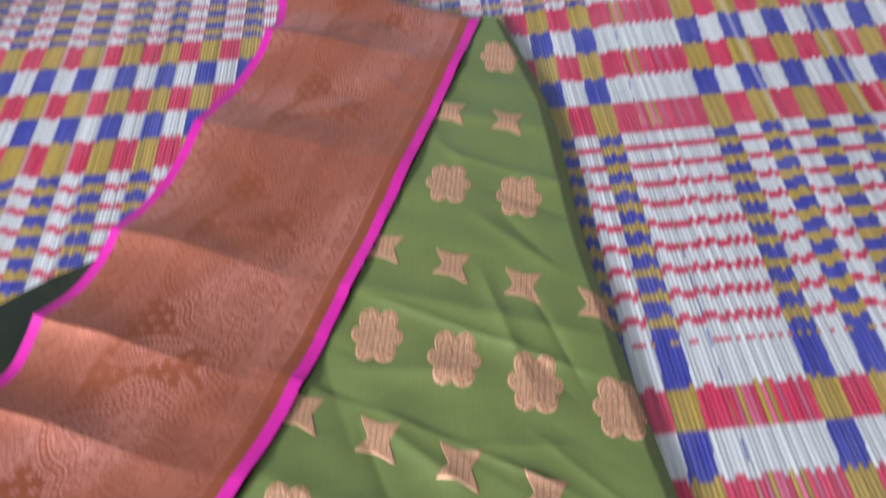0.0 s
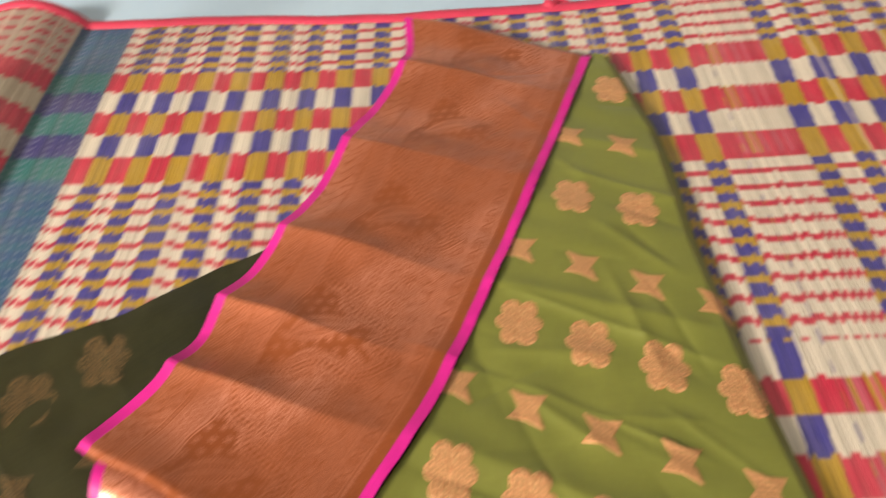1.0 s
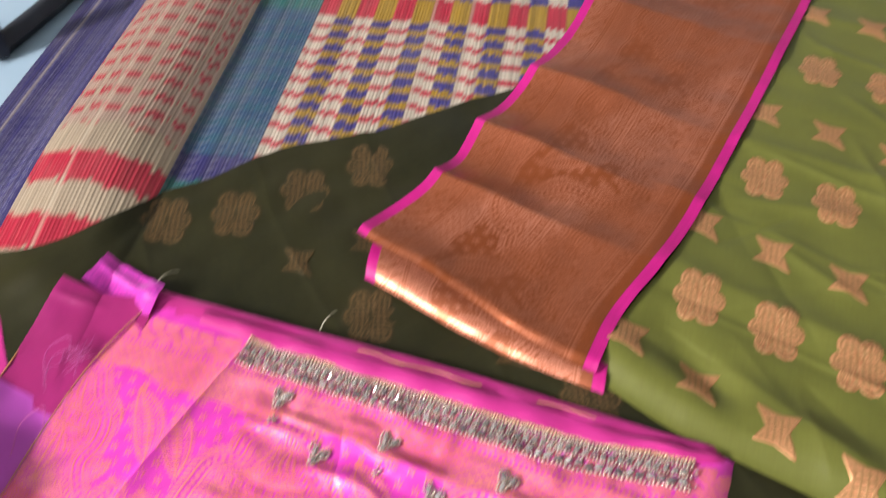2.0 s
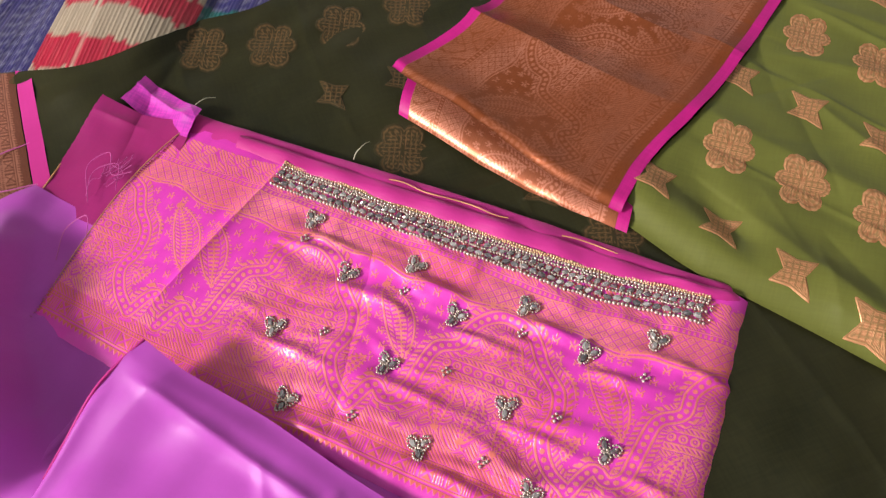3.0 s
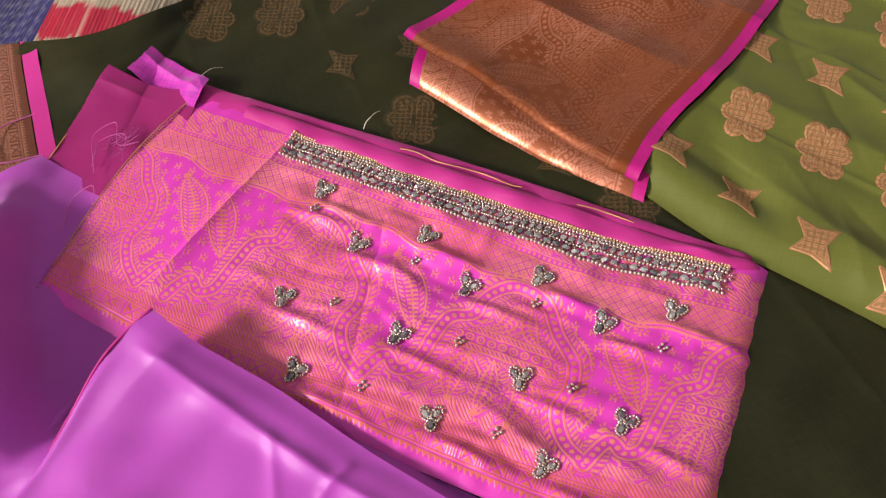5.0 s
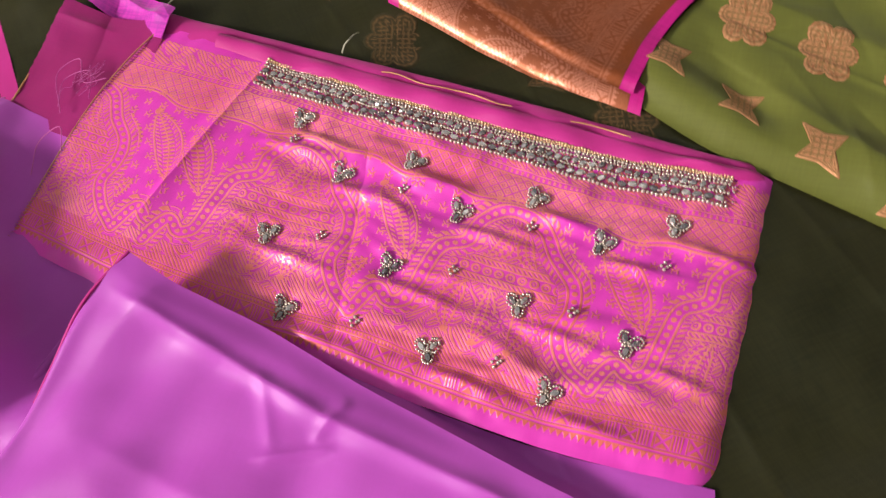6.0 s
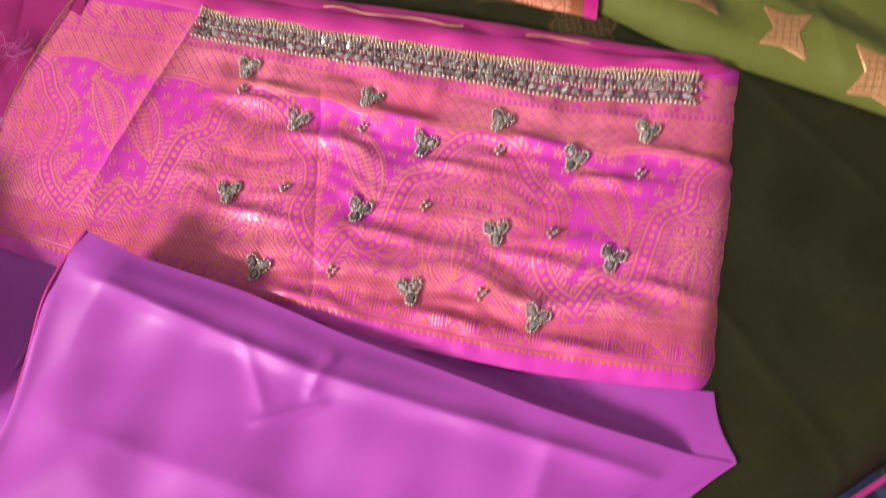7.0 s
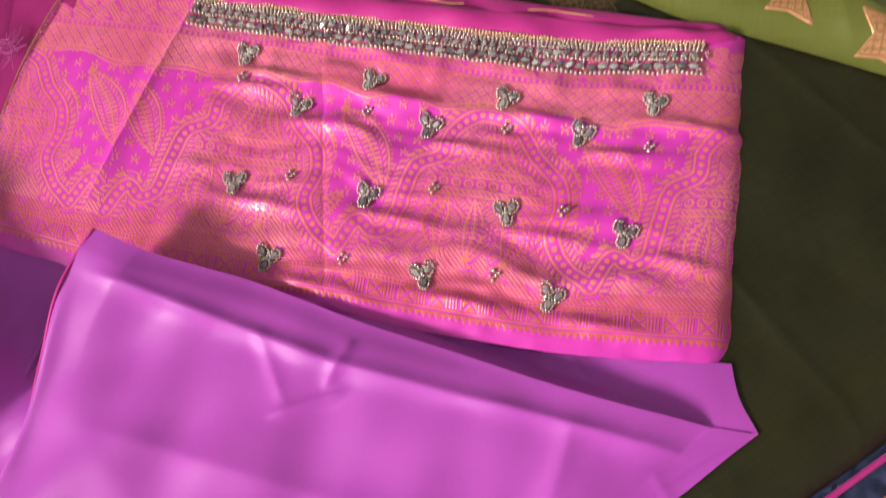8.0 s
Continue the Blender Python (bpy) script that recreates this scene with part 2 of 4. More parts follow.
def mat_height(u, v):
    """The mat lies flat but for a rolled hump near one side and a corner that rides up on cloth."""
    c = np.clip((u + 0.458) / np.where(u > -0.458, 0.066, 0.085), -1, 1)
    hump = 0.033 * np.maximum(np.cos(c * 1.5708), 0) ** 0.8 * step(v, 0.20, 0.46)
    lift = 0.026 * step(u, 0.12, 0.62) * step(v, 0.72, 1.03)
    return 0.004 + hump + lift + 0.0016 * ripple(u, v, 0.35, 1)


def ground(x, y):
    return mat_height(*mat_local(x, y))


RED, YEL, WHI, BLU = (0.42, 0.014, 0.045), (0.34, 0.20, 0.018), (0.50, 0.44, 0.37), (0.036, 0.030, 0.20)
INDIGO, TEAL, CREAM = (0.026, 0.022, 0.125), (0.008, 0.11, 0.11), (0.39, 0.31, 0.23)
ROWS_A = (0.900, 0.860, 0.820, 0.780, 0.742, 0.706)
ROWS_B = (0.466, 0.431, 0.398, 0.364, 0.330, 0.296)


def mat_paint(u, v, r):
    """Colour of the reed r at (u, v): columns of two kinds crossed by broad and narrow rows."""
    n = u.shape
    jag = v + np.where(u < -0.395, 0.007, 0.0042) * (r[1] - 0.5)
    jag = jag + 0.008 * step(-u, -0.1, 0.3)
    broad = np.full(n, -1)
    for rows, first in ((ROWS_A, 0), (ROWS_B, 1)):
        for i in range(5):
            broad = np.where((jag <= rows[i]) & (jag > rows[i + 1]), (i + first) % 2, broad)
    broad = np.where((jag < 0.05), ((jag / 0.036).astype(int)) % 2, broad)
    p = ((0.706 - jag) / 0.0238) % 1.0
    u = np.where(u > 0.1, u - 0.065 * (u - 0.1) * np.clip((v - 0.45) / 0.4, -0.5, 1.2), u)
    q = (u + 0.328) / 0.0203
    col = np.floor(q).astype(int) % 2
    col = np.where((u > 0.3425) & (u < 0.400), 0, col)
    col = np.where((u > 0.400), np.floor((u - 0.400) / 0.0203).astype(int) % 2 ^ 1, col)
    C = np.zeros(n + (3,))

    def put(mask, c):
        C[mask] = c

    put((broad < 0) & (col == 0), WHI)
    put((broad < 0) & (col == 0) & (p < 0.33), RED)
    put((broad < 0) & (col == 1), BLU)
    put((broad < 0) & (col == 1) & (p < 0.45), YEL)
    put((broad == 0) & (col == 0), RED)
    put((broad == 0) & (col == 1), YEL)
    put((broad == 1) & (col == 0), WHI)
    put((broad == 1) & (col == 1), BLU)
    wide = (u > 0.3425) & (u < 0.400)
    put(wide & (broad == 0) & (r[2] > 0.6), (0.42, 0.07, 0.11))
    put(wide & (broad == 0) & (r[2] > 0.85), YEL)
    edge = u < -0.328
    put(edge & (broad != 0), (0.02, 0.065, 0.15))
    put(edge & (broad < 0) & (p < 0.4), (0.014, 0.08, 0.14))
    put(edge & (broad == 0), TEAL)
    put(edge & (broad == 1), INDIGO)
    ridge = u < -0.395
    put(ridge, CREAM)
    put(ridge & (broad == 0), RED)
    put(ridge & (broad < 0) & (p < 0.34) & (((u / 0.0185 + 0.3 * r[1]) % 1) < 0.74), RED)
    put(ridge & (broad < 0) & (p >= 0.34), (0.38, 0.27, 0.22))
    put(u < -0.508, INDIGO)
    string = ((u < -0.508) | (edge & ~ridge)) & (((jag / 0.012) % 1) < 0.34) & (r[1] > 0.35)
    C[string] = C[string] * 0.6 + np.array((0.22, 0.22, 0.30)) * 0.4
    C *= (0.74 + 0.40 * r[0])[..., None]
    pale = (r[2] > 0.965)[..., None]
    return np.where(pale, C * 0.6 + np.array((0.5, 0.42, 0.34)) * 0.4, C)


def row_bend(u):
    return 0.022 * step(-u, -0.02, 0.38)


mat = thing("woven_mat", "woven reed floor mat in red, yellow, blue and cream checks", "mat")
PITCH, PER = 0.0034, 3
n_reed = int(1.32 / PITCH)
uu = -0.60 + (np.arange(n_reed * PER + 1)) * PITCH / PER
vv = np.concatenate([np.arange(-0.22, 0.30, 0.008), np.arange(0.30, 1.018, 0.004)])
reed = (np.arange(n_reed * PER + 1) // PER)
rr = rng.random((3, n_reed + 1))[:, reed]
U, V = np.meshgrid(uu, vv)
R3 = np.broadcast_to(rr[:, None, :], (3,) + U.shape)
prof = np.tile(np.array((0.0, 1.0, 0.8)), n_reed + 1)[: n_reed * PER + 1]
weft = 0.5 + 0.5 * np.cos(6.283 * (V / 0.012 + 0.5 * (reed[None] % 2)))
Z = mat_height(U, V) + 0.0011 * prof[None] * (0.55 + 0.45 * weft) * (0.7 + 0.6 * R3[1])
V2 = V + np.where(V > 0.99, (R3[2] - 0.5) * 0.004, 0) + row_bend(U)
P = np.stack([U * CM - V2 * SM, U * SM + V2 * CM, Z], -1)
me = grid_mesh("reeds", P, M_REED, np.stack([U, V], -1), colour=mat_paint(U, V, R3))
child("reeds", me, mat, "dyed flat reeds woven side by side", "stuff")


def tape(u0, v0, u1, v1, wide, parent):
    """A folded tape sewn round an edge of the mat."""
    t = np.linspace(0, 1, 260)
    prof = ((-wide, 0.0016), (-wide, 0.003), (-wide * 0.3, 0.0042), (0.0015, 0.0035), (0.003, 0.001), (0.002, -0.003))
    du, dv = u1 - u0, v1 - v0
    L = math.hypot(du, dv)
    nu_, nv_ = -dv / L, du / L
    Pt = []
    for off, h in prof:
        w = off + 0.0009 * ripple(t * L, t * 0, 0.09, 2)
        a, b = u0 + du * t + nu_ * w, v0 + dv * t + nv_ * w
        b = b + row_bend(a)
        Pt.append(np.stack([a * CM - b * SM, a * SM + b * CM, mat_height(a, b) + h], -1))
    return child("binding", grid_mesh("binding", np.array(Pt), M_BIND, np.zeros((6, 260, 2))), parent, "red cloth tape folded over the edge")


tape(-0.602, 1.018, 0.722, 1.018, 0.017, mat)

# ---- the green saree ----
saree = thing("green_saree", "green silk saree with copper border spread on a reed mat", "saree")


def line_at(d, at, wide):
    return np.abs(d - at) < wide / 2


REPEAT, DEPTH, STITCH = 0.136, 0.198, 0.0002


def path_field(x, y, points, wrap=(0,), n=60):
    """Signed distance to a smooth line, and the length along it, at each place."""
    p = curve_through(points, np.linspace(0, 1, n))
    ds = np.linalg.norm(np.diff(p, axis=0), axis=1)
    run = np.concatenate([[0], np.cumsum(ds)])
    best, sign, along_ = np.full(x.shape, 9.0, np.float32), np.ones(x.shape, np.float32), np.zeros(x.shape, np.float32)
    for w in wrap:
        for k in range(n - 1):
            ax, ay = p[k, 0] + w * REPEAT, p[k, 1]
            ex, ey = (p[k + 1] - p[k]) / ds[k]
            rx, ry = x - ax, y - ay
            t = np.clip(rx * ex + ry * ey, 0, ds[k])
            d = np.hypot(rx - t * ex, ry - t * ey)
            near = d < best
            best = np.where(near, d, best)
            sign = np.where(near, np.sign(ex * ry - ey * rx), sign)
            along_ = np.where(near, run[k] + t, along_)
    return best * sign, along_, run[-1]


def brocade_tile():
    """One repeat of the woven design, 1 where metal thread lies on top: a scalloped vine, long pods, leaves, a lattice above and a boxed edge below."""
    x, y = np.meshgrid((np.arange(int(REPEAT / STITCH)) + 0.5) * STITCH, (np.arange(int(DEPTH / STITCH)) + 0.5) * STITCH)
    x, y = x.astype(np.float32), y.astype(np.float32)
    wrap = (-2, -1, 0, 1)
    twill = ((x + y) / 0.00272) % 1.0 < 0.70
    steep = ((x * 0.5 + y) / 0.0026) % 1.0 < 0.68
    back = ((x - y) / 0.00272) % 1.0 < 0.66
    # bare silk strewn with arrowheads
    ax, ay = np.abs((x / (REPEAT / 12) + 0.5 * np.floor(y / 0.0098)) % 1 - 0.5) * (REPEAT / 12), (y % 0.0098)
    m = (np.abs(ay - 0.0030 - 0.9 * ax) < 0.0006) & (ax < 0.0026) | (np.abs(ax - 0.0016) < 0.0005) & (np.abs(ay - 0.0022) < 0.0012) | (ax < 0.0005) & (np.abs(ay - 0.0062) < 0.0012)
    # under the vine: swirling leafage
    vine_d, vine_s, _ = path_field(x, y, [(0.081, 0.037), (0.092, 0.056), (0.100, 0.050), (0.107, 0.054), (0.110, 0.066), (0.112, 0.079), (0.117, 0.097), (0.129, 0.105), (0.131, 0.120), (0.146, 0.135), (0.166, 0.130), (0.181, 0.110), (0.194, 0.096), (0.197, 0.080), (0.194, 0.064), (0.203, 0.048), (0.217, 0.037)], wrap, 90)
    curl = np.sin(x * 260 + 2.6 * np.sin(y * 150 + 1)) * np.sin(y * 190 + 2.4 * np.sin(x * 130))
    leafage = np.where(curl > 0.16, twill, np.where(curl < -0.30, back, (np.abs(curl) < 0.05)))
    m = np.where(vine_d < 0, leafage, m)
    # long leaves with an outline, a rib and slanting veins
    for axis, half in (([(0.068, 0.126), (0.086, 0.106), (0.100, 0.078)], 0.0105), ([(0.052, 0.116), (0.062, 0.098), (0.058, 0.076)], 0.0062), ([(0.134, 0.046), (0.131, 0.062), (0.136, 0.079)], 0.0066), ([(0.151, 0.044), (0.153, 0.060), (0.151, 0.079)], 0.0056),
                       ([(0.171, 0.044), (0.174, 0.060), (0.170, 0.080)], 0.0066), ([(0.067, 0.050), (0.070, 0.060), (0.078, 0.072)], 0.0050), ([(0.142, 0.098), (0.150, 0.106), (0.152, 0.122)], 0.0052), ([(0.172, 0.098), (0.164, 0.106), (0.160, 0.124)], 0.0052)):
        d, t, full = path_field(x, y, axis, wrap, 16)
        w = half * np.sin(np.clip(t / full, 0.02, 0.98) * 3.1416) ** 0.7
        a = np.abs(d)
        vein = ((t + 0.8 * a) / 0.0034) % 1.0 < 0.5
        leaf = (np.abs(a - w * 0.88) < 0.0007) | (a < 0.0005) | ((a > w * 0.48) & (a < w * 0.74) & vein) | ((a < w * 0.38) & ((t / 0.0030) % 1 < 0.55))
        m = np.where(a < w, leaf, np.where(a < w + 0.0014, ((t / 0.0028) % 1 < 0.4), m))
    # the pod: a long bar with a row of rings between hatched rims
    d, t, full = path_field(x, y, [(0.122, 0.0885), (0.155, 0.0895), (0.187, 0.0905)], wrap, 6)
    ring = np.hypot(((t / 0.0068) % 1 - 0.5) * 0.0068, d)
    pod = (np.abs(np.abs(d) - 0.0080) < 0.0007) | (np.abs(np.abs(d) - 0.0041) < 0.0006) | (np.abs(ring - 0.0022) < 0.0007) | (ring < 0.0007) | ((np.abs(d) > 0.0047) & (np.abs(d) < 0.0074) & (((t + d) / 0.0030) % 1 < 0.55))
    m = np.where(np.abs(d) < 0.0092, pod, m)
    # small rosettes
    for cx, cy, r in ((0.046, 0.062, 0.0052), (0.118, 0.060, 0.0045), (0.162, 0.062, 0.0050), (0.088, 0.132, 0.0050), (0.030, 0.125, 0.0045)):
        dx = (x - cx + REPEAT / 2) % REPEAT - REPEAT / 2
        q, a = np.hypot(dx, y - cy) / r, np.arctan2(y - cy, dx)
        m = np.where(q < 1, (np.cos(a * 8) > -0.1) & (q > 0.42) & (q < 0.92) | (q < 0.22), m)
    # the vine: two lines with dots between, and a comb of short leaves outside
    d = np.abs(vine_d)
    dots = ((vine_s / 0.0050) % 1 - 0.5) ** 2 * 0.0050**2 + vine_d**2 < 0.0016**2
    vine = (np.abs(d - 0.0037) < 0.00075) | dots | ((d > 0.0052) & (d < 0.0088) & (((vine_s + 0.6 * vine_d) / 0.0034) % 1 < 0.56))
    m = np.where(d < 0.0094, vine, m)
    # lattice band and the dense foliage over it
    k = x / REPEAT * 6.2832
    brow = 0.140 + 0.003 * np.sin(k) + 0.002 * np.sin(3 * k)
    pa, pb = np.abs(((x + y) / (REPEAT / 20)) % 1 - 0.5), np.abs(((x - y) / (REPEAT / 20)) % 1 - 0.5)
    lattice = ~((pa < 0.07) | (pb < 0.07) | ((pa > 0.30) & (pb > 0.30) & ((pa < 0.38) | (pb < 0.38))))
    m = np.where((y > brow) & (y < 0.160), lattice, m)
    m = np.where((np.abs(y - brow) < 0.0008) | (np.abs(y - brow + 0.0026) < 0.0007), True, m)
    scroll = np.sin(x * 231 + 2 * np.sin(y * 180)) * np.sin(y * 240 + 2.4 * np.sin(x * 185))
    m = np.where(y > 0.160, np.where(np.abs(scroll) < 0.10, False, np.where(scroll > 0, twill, steep)), m)
    m = np.where((y > 0.1588) & (y < 0.1650), ((x / (REPEAT / 40)) % 1 < 0.5) & (np.abs(y - 0.162) < 0.0012) | line_at(y, 0.1594, 0.001) | line_at(y, 0.1644, 0.001), m)
    # lower edge: twill ground, boxes between lines, teeth
    rows = (y > 0.0272) & twill
    for at in (0.0260, 0.0236, 0.0134, 0.0112):
        rows |= line_at(y, at, 0.0010)
    rows |= (y > 0.0240) & (y < 0.0258) & ((x / (REPEAT / 64)) % 1 < 0.5)
    bx = (x / (REPEAT / 8)) % 1
    cross = np.abs(np.abs((bx - 0.30) * 0.017) - np.abs(y - 0.0185)) < 0.0009
    box = (y > 0.0144) & (y < 0.0228)
    rows |= box & ((np.abs(bx - 0.02) < 0.035) | (np.abs(bx - 0.58) < 0.035) | ((bx > 0.08) & (bx < 0.52) & ~cross) | ((bx > 0.66) & (bx < 0.94) & ((bx / 0.094) % 1 < 0.5)))
    rows |= (y < 0.0110) & (y > 0.0076 + 0.0034 * np.abs((x / (REPEAT / 38)) % 1 - 0.5) * 2)
    m = np.where(y < 0.033 + 0.004 * np.cos(k), rows, m)
    return (m & (y > 0.0074)).astype(np.float32)


TILE = brocade_tile()


def brocade(x, y, height):
    """The woven design read at cloth metres, scaled to that height; y runs up from the cloth's lower edge."""
    k = DEPTH / height
    fx, fy = (x * k / STITCH) - 0.5, np.clip(y * k / STITCH - 0.5, 0, TILE.shape[0] - 2)
    ix, iy = np.floor(fx).astype(int), np.floor(fy).astype(int)
    tx, ty = fx - ix, fy - iy
    w = TILE.shape[1]
    a = TILE[iy, ix % w] * (1 - tx) + TILE[iy, (ix + 1) % w] * tx
    b = TILE[iy + 1, ix % w] * (1 - tx) + TILE[iy + 1, (ix + 1) % w] * tx
    return a * (1 - ty) + b * ty


# lower layer: the cloth's dull reverse, in its own turned frame
S0, E1, E2 = np.array((-0.56, 0.268)), np.array((0.766, 0.643)), np.array((0.643, -0.766))
s_, t_ = np.linspace(-0.16, 0.62, 350), np.linspace(0, 1, 300)
S, T = np.meshgrid(s_, t_)
Tm = T * 0.66
wav = 0.006 * np.sin(S * 17 + 1.0) + 0.004 * np.sin(S * 41)
lower = np.clip(Tm, 0, 0.60)
curl = np.clip((Tm - 0.600) / 0.06, 0, 1) * 3.0
tt = lower + 0.022 * np.sin(curl) + wav * np.exp(-(Tm / 0.12)**2)


def over_hump(s, t):
    """How far the layer's edge is drawn in where it climbs the mat's hump."""
    return 1.2 * np.maximum(ground(S0[0] + s * E1[0] + t * E2[0], S0[1] + s * E1[1] + t * E2[1]) - 0.006, 0) * np.exp(-(t / 0.15)**2)


tt = tt + over_hump(S, tt)
X, Y = S0[0] + S * E1[0] + tt * E2[0], S0[1] + S * E1[1] + tt * E2[1]


def reverse_bumps(s, t):
    """Soft waves, the pressed-in lines of old folding, and the roll at the near edge."""
    z = 0.0022 * (1 + ripple(s, t, 0.16, 2)) + 0.0010 * ripple(s, t, 0.05, 3) + 0.016 * np.exp(-((t - 0.594) / 0.026)**2)
    for at in (0.13, 0.235, 0.33, 0.44):
        z = z + 0.0011 * np.exp(-np.abs(s - at + 0.006 * np.sin(t * 21)) / 0.004)
    for at in (0.25, 0.37, 0.455, 0.53):
        z = z + 0.0011 * np.exp(-np.abs(t - at + 0.005 * np.sin(s * 19)) / 0.004)
    return z


Z = ground(X, Y) + 0.0045 + reverse_bumps(S, Tm) - 0.018 * (1 - np.cos(curl)) / 2 * (curl > 0)
Z = np.maximum(Z, 0.0062)
zari = np.zeros(S.shape)
tone = 0.5 + 0.5 * ripple(S, Tm, 0.01, 1)
copper = S < -0.002
bro = brocade(Tm, np.maximum(-S, 0), 0.16)
zari = np.where(copper, 1.0, 0)
tone = np.where(copper, 0.15 + 0.75 * bro, tone)
me = grid_mesh("reverse_layer", np.stack([X, Y, Z], -1), M_REVERSE, np.stack([S, Tm], -1), (("zari", zari * 1.0), ("tone", tone)))
reverse = child("reverse_layer", me, saree, "dark olive reverse of the silk with dull motifs")


def reverse_height(x, y):
    dx, dy = x - S0[0], y - S0[1]
    s, t = dx * E1[0] + dy * E1[1], dx * E2[0] + dy * E2[1]
    return ground(x, y) + 0.0045 + reverse_bumps(s, t)


# pink selvedge line of the lower layer
ss, tt2 = np.linspace(0.0, 0.0125, 5), np.linspace(0.0, 0.17, 90)
S, T = np.meshgrid(ss, tt2)
T = T + over_hump(S, T) + (0.006 * np.sin(S * 17 + 1.0) + 0.004 * np.sin(S * 41)) * np.exp(-(T / 0.12)**2)
X, Y = S0[0] + S * E1[0] + T * E2[0], S0[1] + S * E1[1] + T * E2[1]
child("pink_edge", grid_mesh("pink_edge", np.stack([X, Y, reverse_height(X, Y) + 0.0006], -1), M_MAGENTA, np.stack([S, T], -1)), reverse, "bright pink woven stripe")

ss, tt2 = np.linspace(-0.155, -0.001, 190), np.linspace(0.003, 0.24, 260)
S, T = np.meshgrid(ss, tt2)
bro = brocade(T + 0.05, -S, 0.16)
T2 = T + over_hump(S, T) + (0.006 * np.sin(S * 17 + 1.0) + 0.004 * np.sin(S * 41)) * np.exp(-(T / 0.12)**2)
X, Y = S0[0] + S * E1[0] + T2 * E2[0], S0[1] + S * E1[1] + T2 * E2[1]
child("inner_border", grid_mesh("inner_border", np.stack([X, Y, reverse_height(X, Y) + 0.0007], -1), M_DULL_BORDER, np.stack([S, T], -1), (("zari", np.ones(S.shape)), ("tone", 0.05 + bro * 0.95))), reverse, "dull copper back of the border")

# upper layer
B_LEFT = ((-0.261, 0.349), (-0.250, 0.378), (-0.226, 0.418), (-0.204, 0.499), (-0.172, 0.595), (-0.139, 0.737), (-0.108, 0.885), (-0.121, 0.966))
B_RIGHT = ((-0.062, 0.274), (-0.053, 0.322), (-0.026, 0.388), (0.017, 0.541), (0.067, 0.749), (0.103, 0.904))
G_RIGHT = ((0.300, 0.165), (0.250, 0.330), (0.218, 0.460), (0.190, 0.600), (0.167, 0.765), (0.127, 0.893))


FINE_CREASES = []
for k in range(34):
    cx, cy = rng.uniform(-0.02, 0.19), rng.uniform(0.24, 0.86)
    ca, cl = -0.45 + rng.normal() * 0.55, rng.uniform(0.02, 0.05)
    FINE_CREASES.append((cx - cl * math.cos(ca), cy - cl * math.sin(ca), cx + cl * math.cos(ca), cy + cl * math.sin(ca), rng.uniform(0.0035, 0.0060), rng.choice((-1, 1)) * rng.uniform(0.0004, 0.0014)))


def upper_height(x, y):
    z = ground(x, y) + 0.0125 + 0.0016 * ripple(x, y, 0.20, 1) + 0.0007 * ripple(x, y, 0.055, 3)
    for a, b, w, h in (((0.017, 0.541), (0.20, 0.50), 0.012, 0.005), ((-0.03, 0.39), (0.20, 0.31), 0.014, 0.006), ((0.065, 0.749), (0.17, 0.72), 0.010, 0.003),
                       ((0.00, 0.46), (0.13, 0.40), 0.008, -0.003), ((0.11, 0.56), (0.15, 0.45), 0.006, 0.003), ((0.03, 0.45), (0.16, 0.37), 0.009, 0.002), ((-0.02, 0.33), (0.12, 0.24), 0.012, 0.006),
                       ((-0.024, 0.361), (0.111, 0.311), 0.004, -0.004), ((0.052, 0.425), (0.106, 0.385), 0.004, 0.004), ((-0.04, 0.318), (0.03, 0.28), 0.016, -0.005), ((0.02, 0.47), (0.11, 0.47), 0.006, 0.003), ((0.10, 0.62), (0.17, 0.56), 0.006, 0.003)):
        z = z + 0.7 * h * crease(x, y, a, b, max(w, 0.007), 1.4)
    for a, b, h in (((-0.005, 0.352), (0.150, 0.300), 0.0030), ((-0.030, 0.345), (0.036, 0.262), -0.0050), ((0.040, 0.440), (0.170, 0.385), 0.0026), ((0.035, 0.530), (0.190, 0.470), 0.0022), ((0.080, 0.690), (0.180, 0.650), 0.0018)):
        z = z + h * crease(x, y, a, b, 0.004 if h > 0 else 0.014, 1.2 if h > 0 else 2.0)
    for ax, ay, bx, by, w, h in FINE_CREASES:
        z = z + h * crease(x, y, (ax, ay), (bx, by), w, 1.2)
    return z + 0.003


G_FRONT = ((-0.062, 0.274), (0.0, 0.246), (0.040, 0.236), (0.116, 0.214), (0.300, 0.165))


def field_edge(y):
    """Where the green field ends towards the bare mat."""
    g = sorted((b, a) for a, b in G_RIGHT)
    return np.interp(y, [q[0] for q in g], [q[1] for q in g])


def field_height(x, y):
    """The green field, thinning to a fold at its far side and rounded at its front edge."""
    d = np.clip((field_edge(y) - x) / 0.2, 0, 1)
    f = y - np.interp(x, [q[0] for q in G_FRONT], [q[1] for q in G_FRONT])
    g = ground(x, y)
    z = g + 0.006 + (upper_height(x, y) - g - 0.006) * (0.15 + 0.85 * step(d, 0, 0.06)) * (0.35 + 0.65 * step(f, 0, 0.022))
    return z + 0.006 * np.exp(-((f - 0.03) / 0.02)**2)


Q, (u, v) = patch(G_FRONT, ((0.103, 0.904), (0.116, 0.899), (0.127, 0.893)), B_RIGHT, G_RIGHT, 190, 420)
X, Y = Q[..., 0], Q[..., 1]
Z = field_height(X, Y)
child("green_field", grid_mesh("green_field", np.stack([X, Y, Z], -1), M_GREEN, np.stack([X, Y], -1)), saree, "plain green silk field with soft creases")

FOLDS = (0.0, 0.155, 0.265, 0.405, 0.615, 0.84, 1.0)


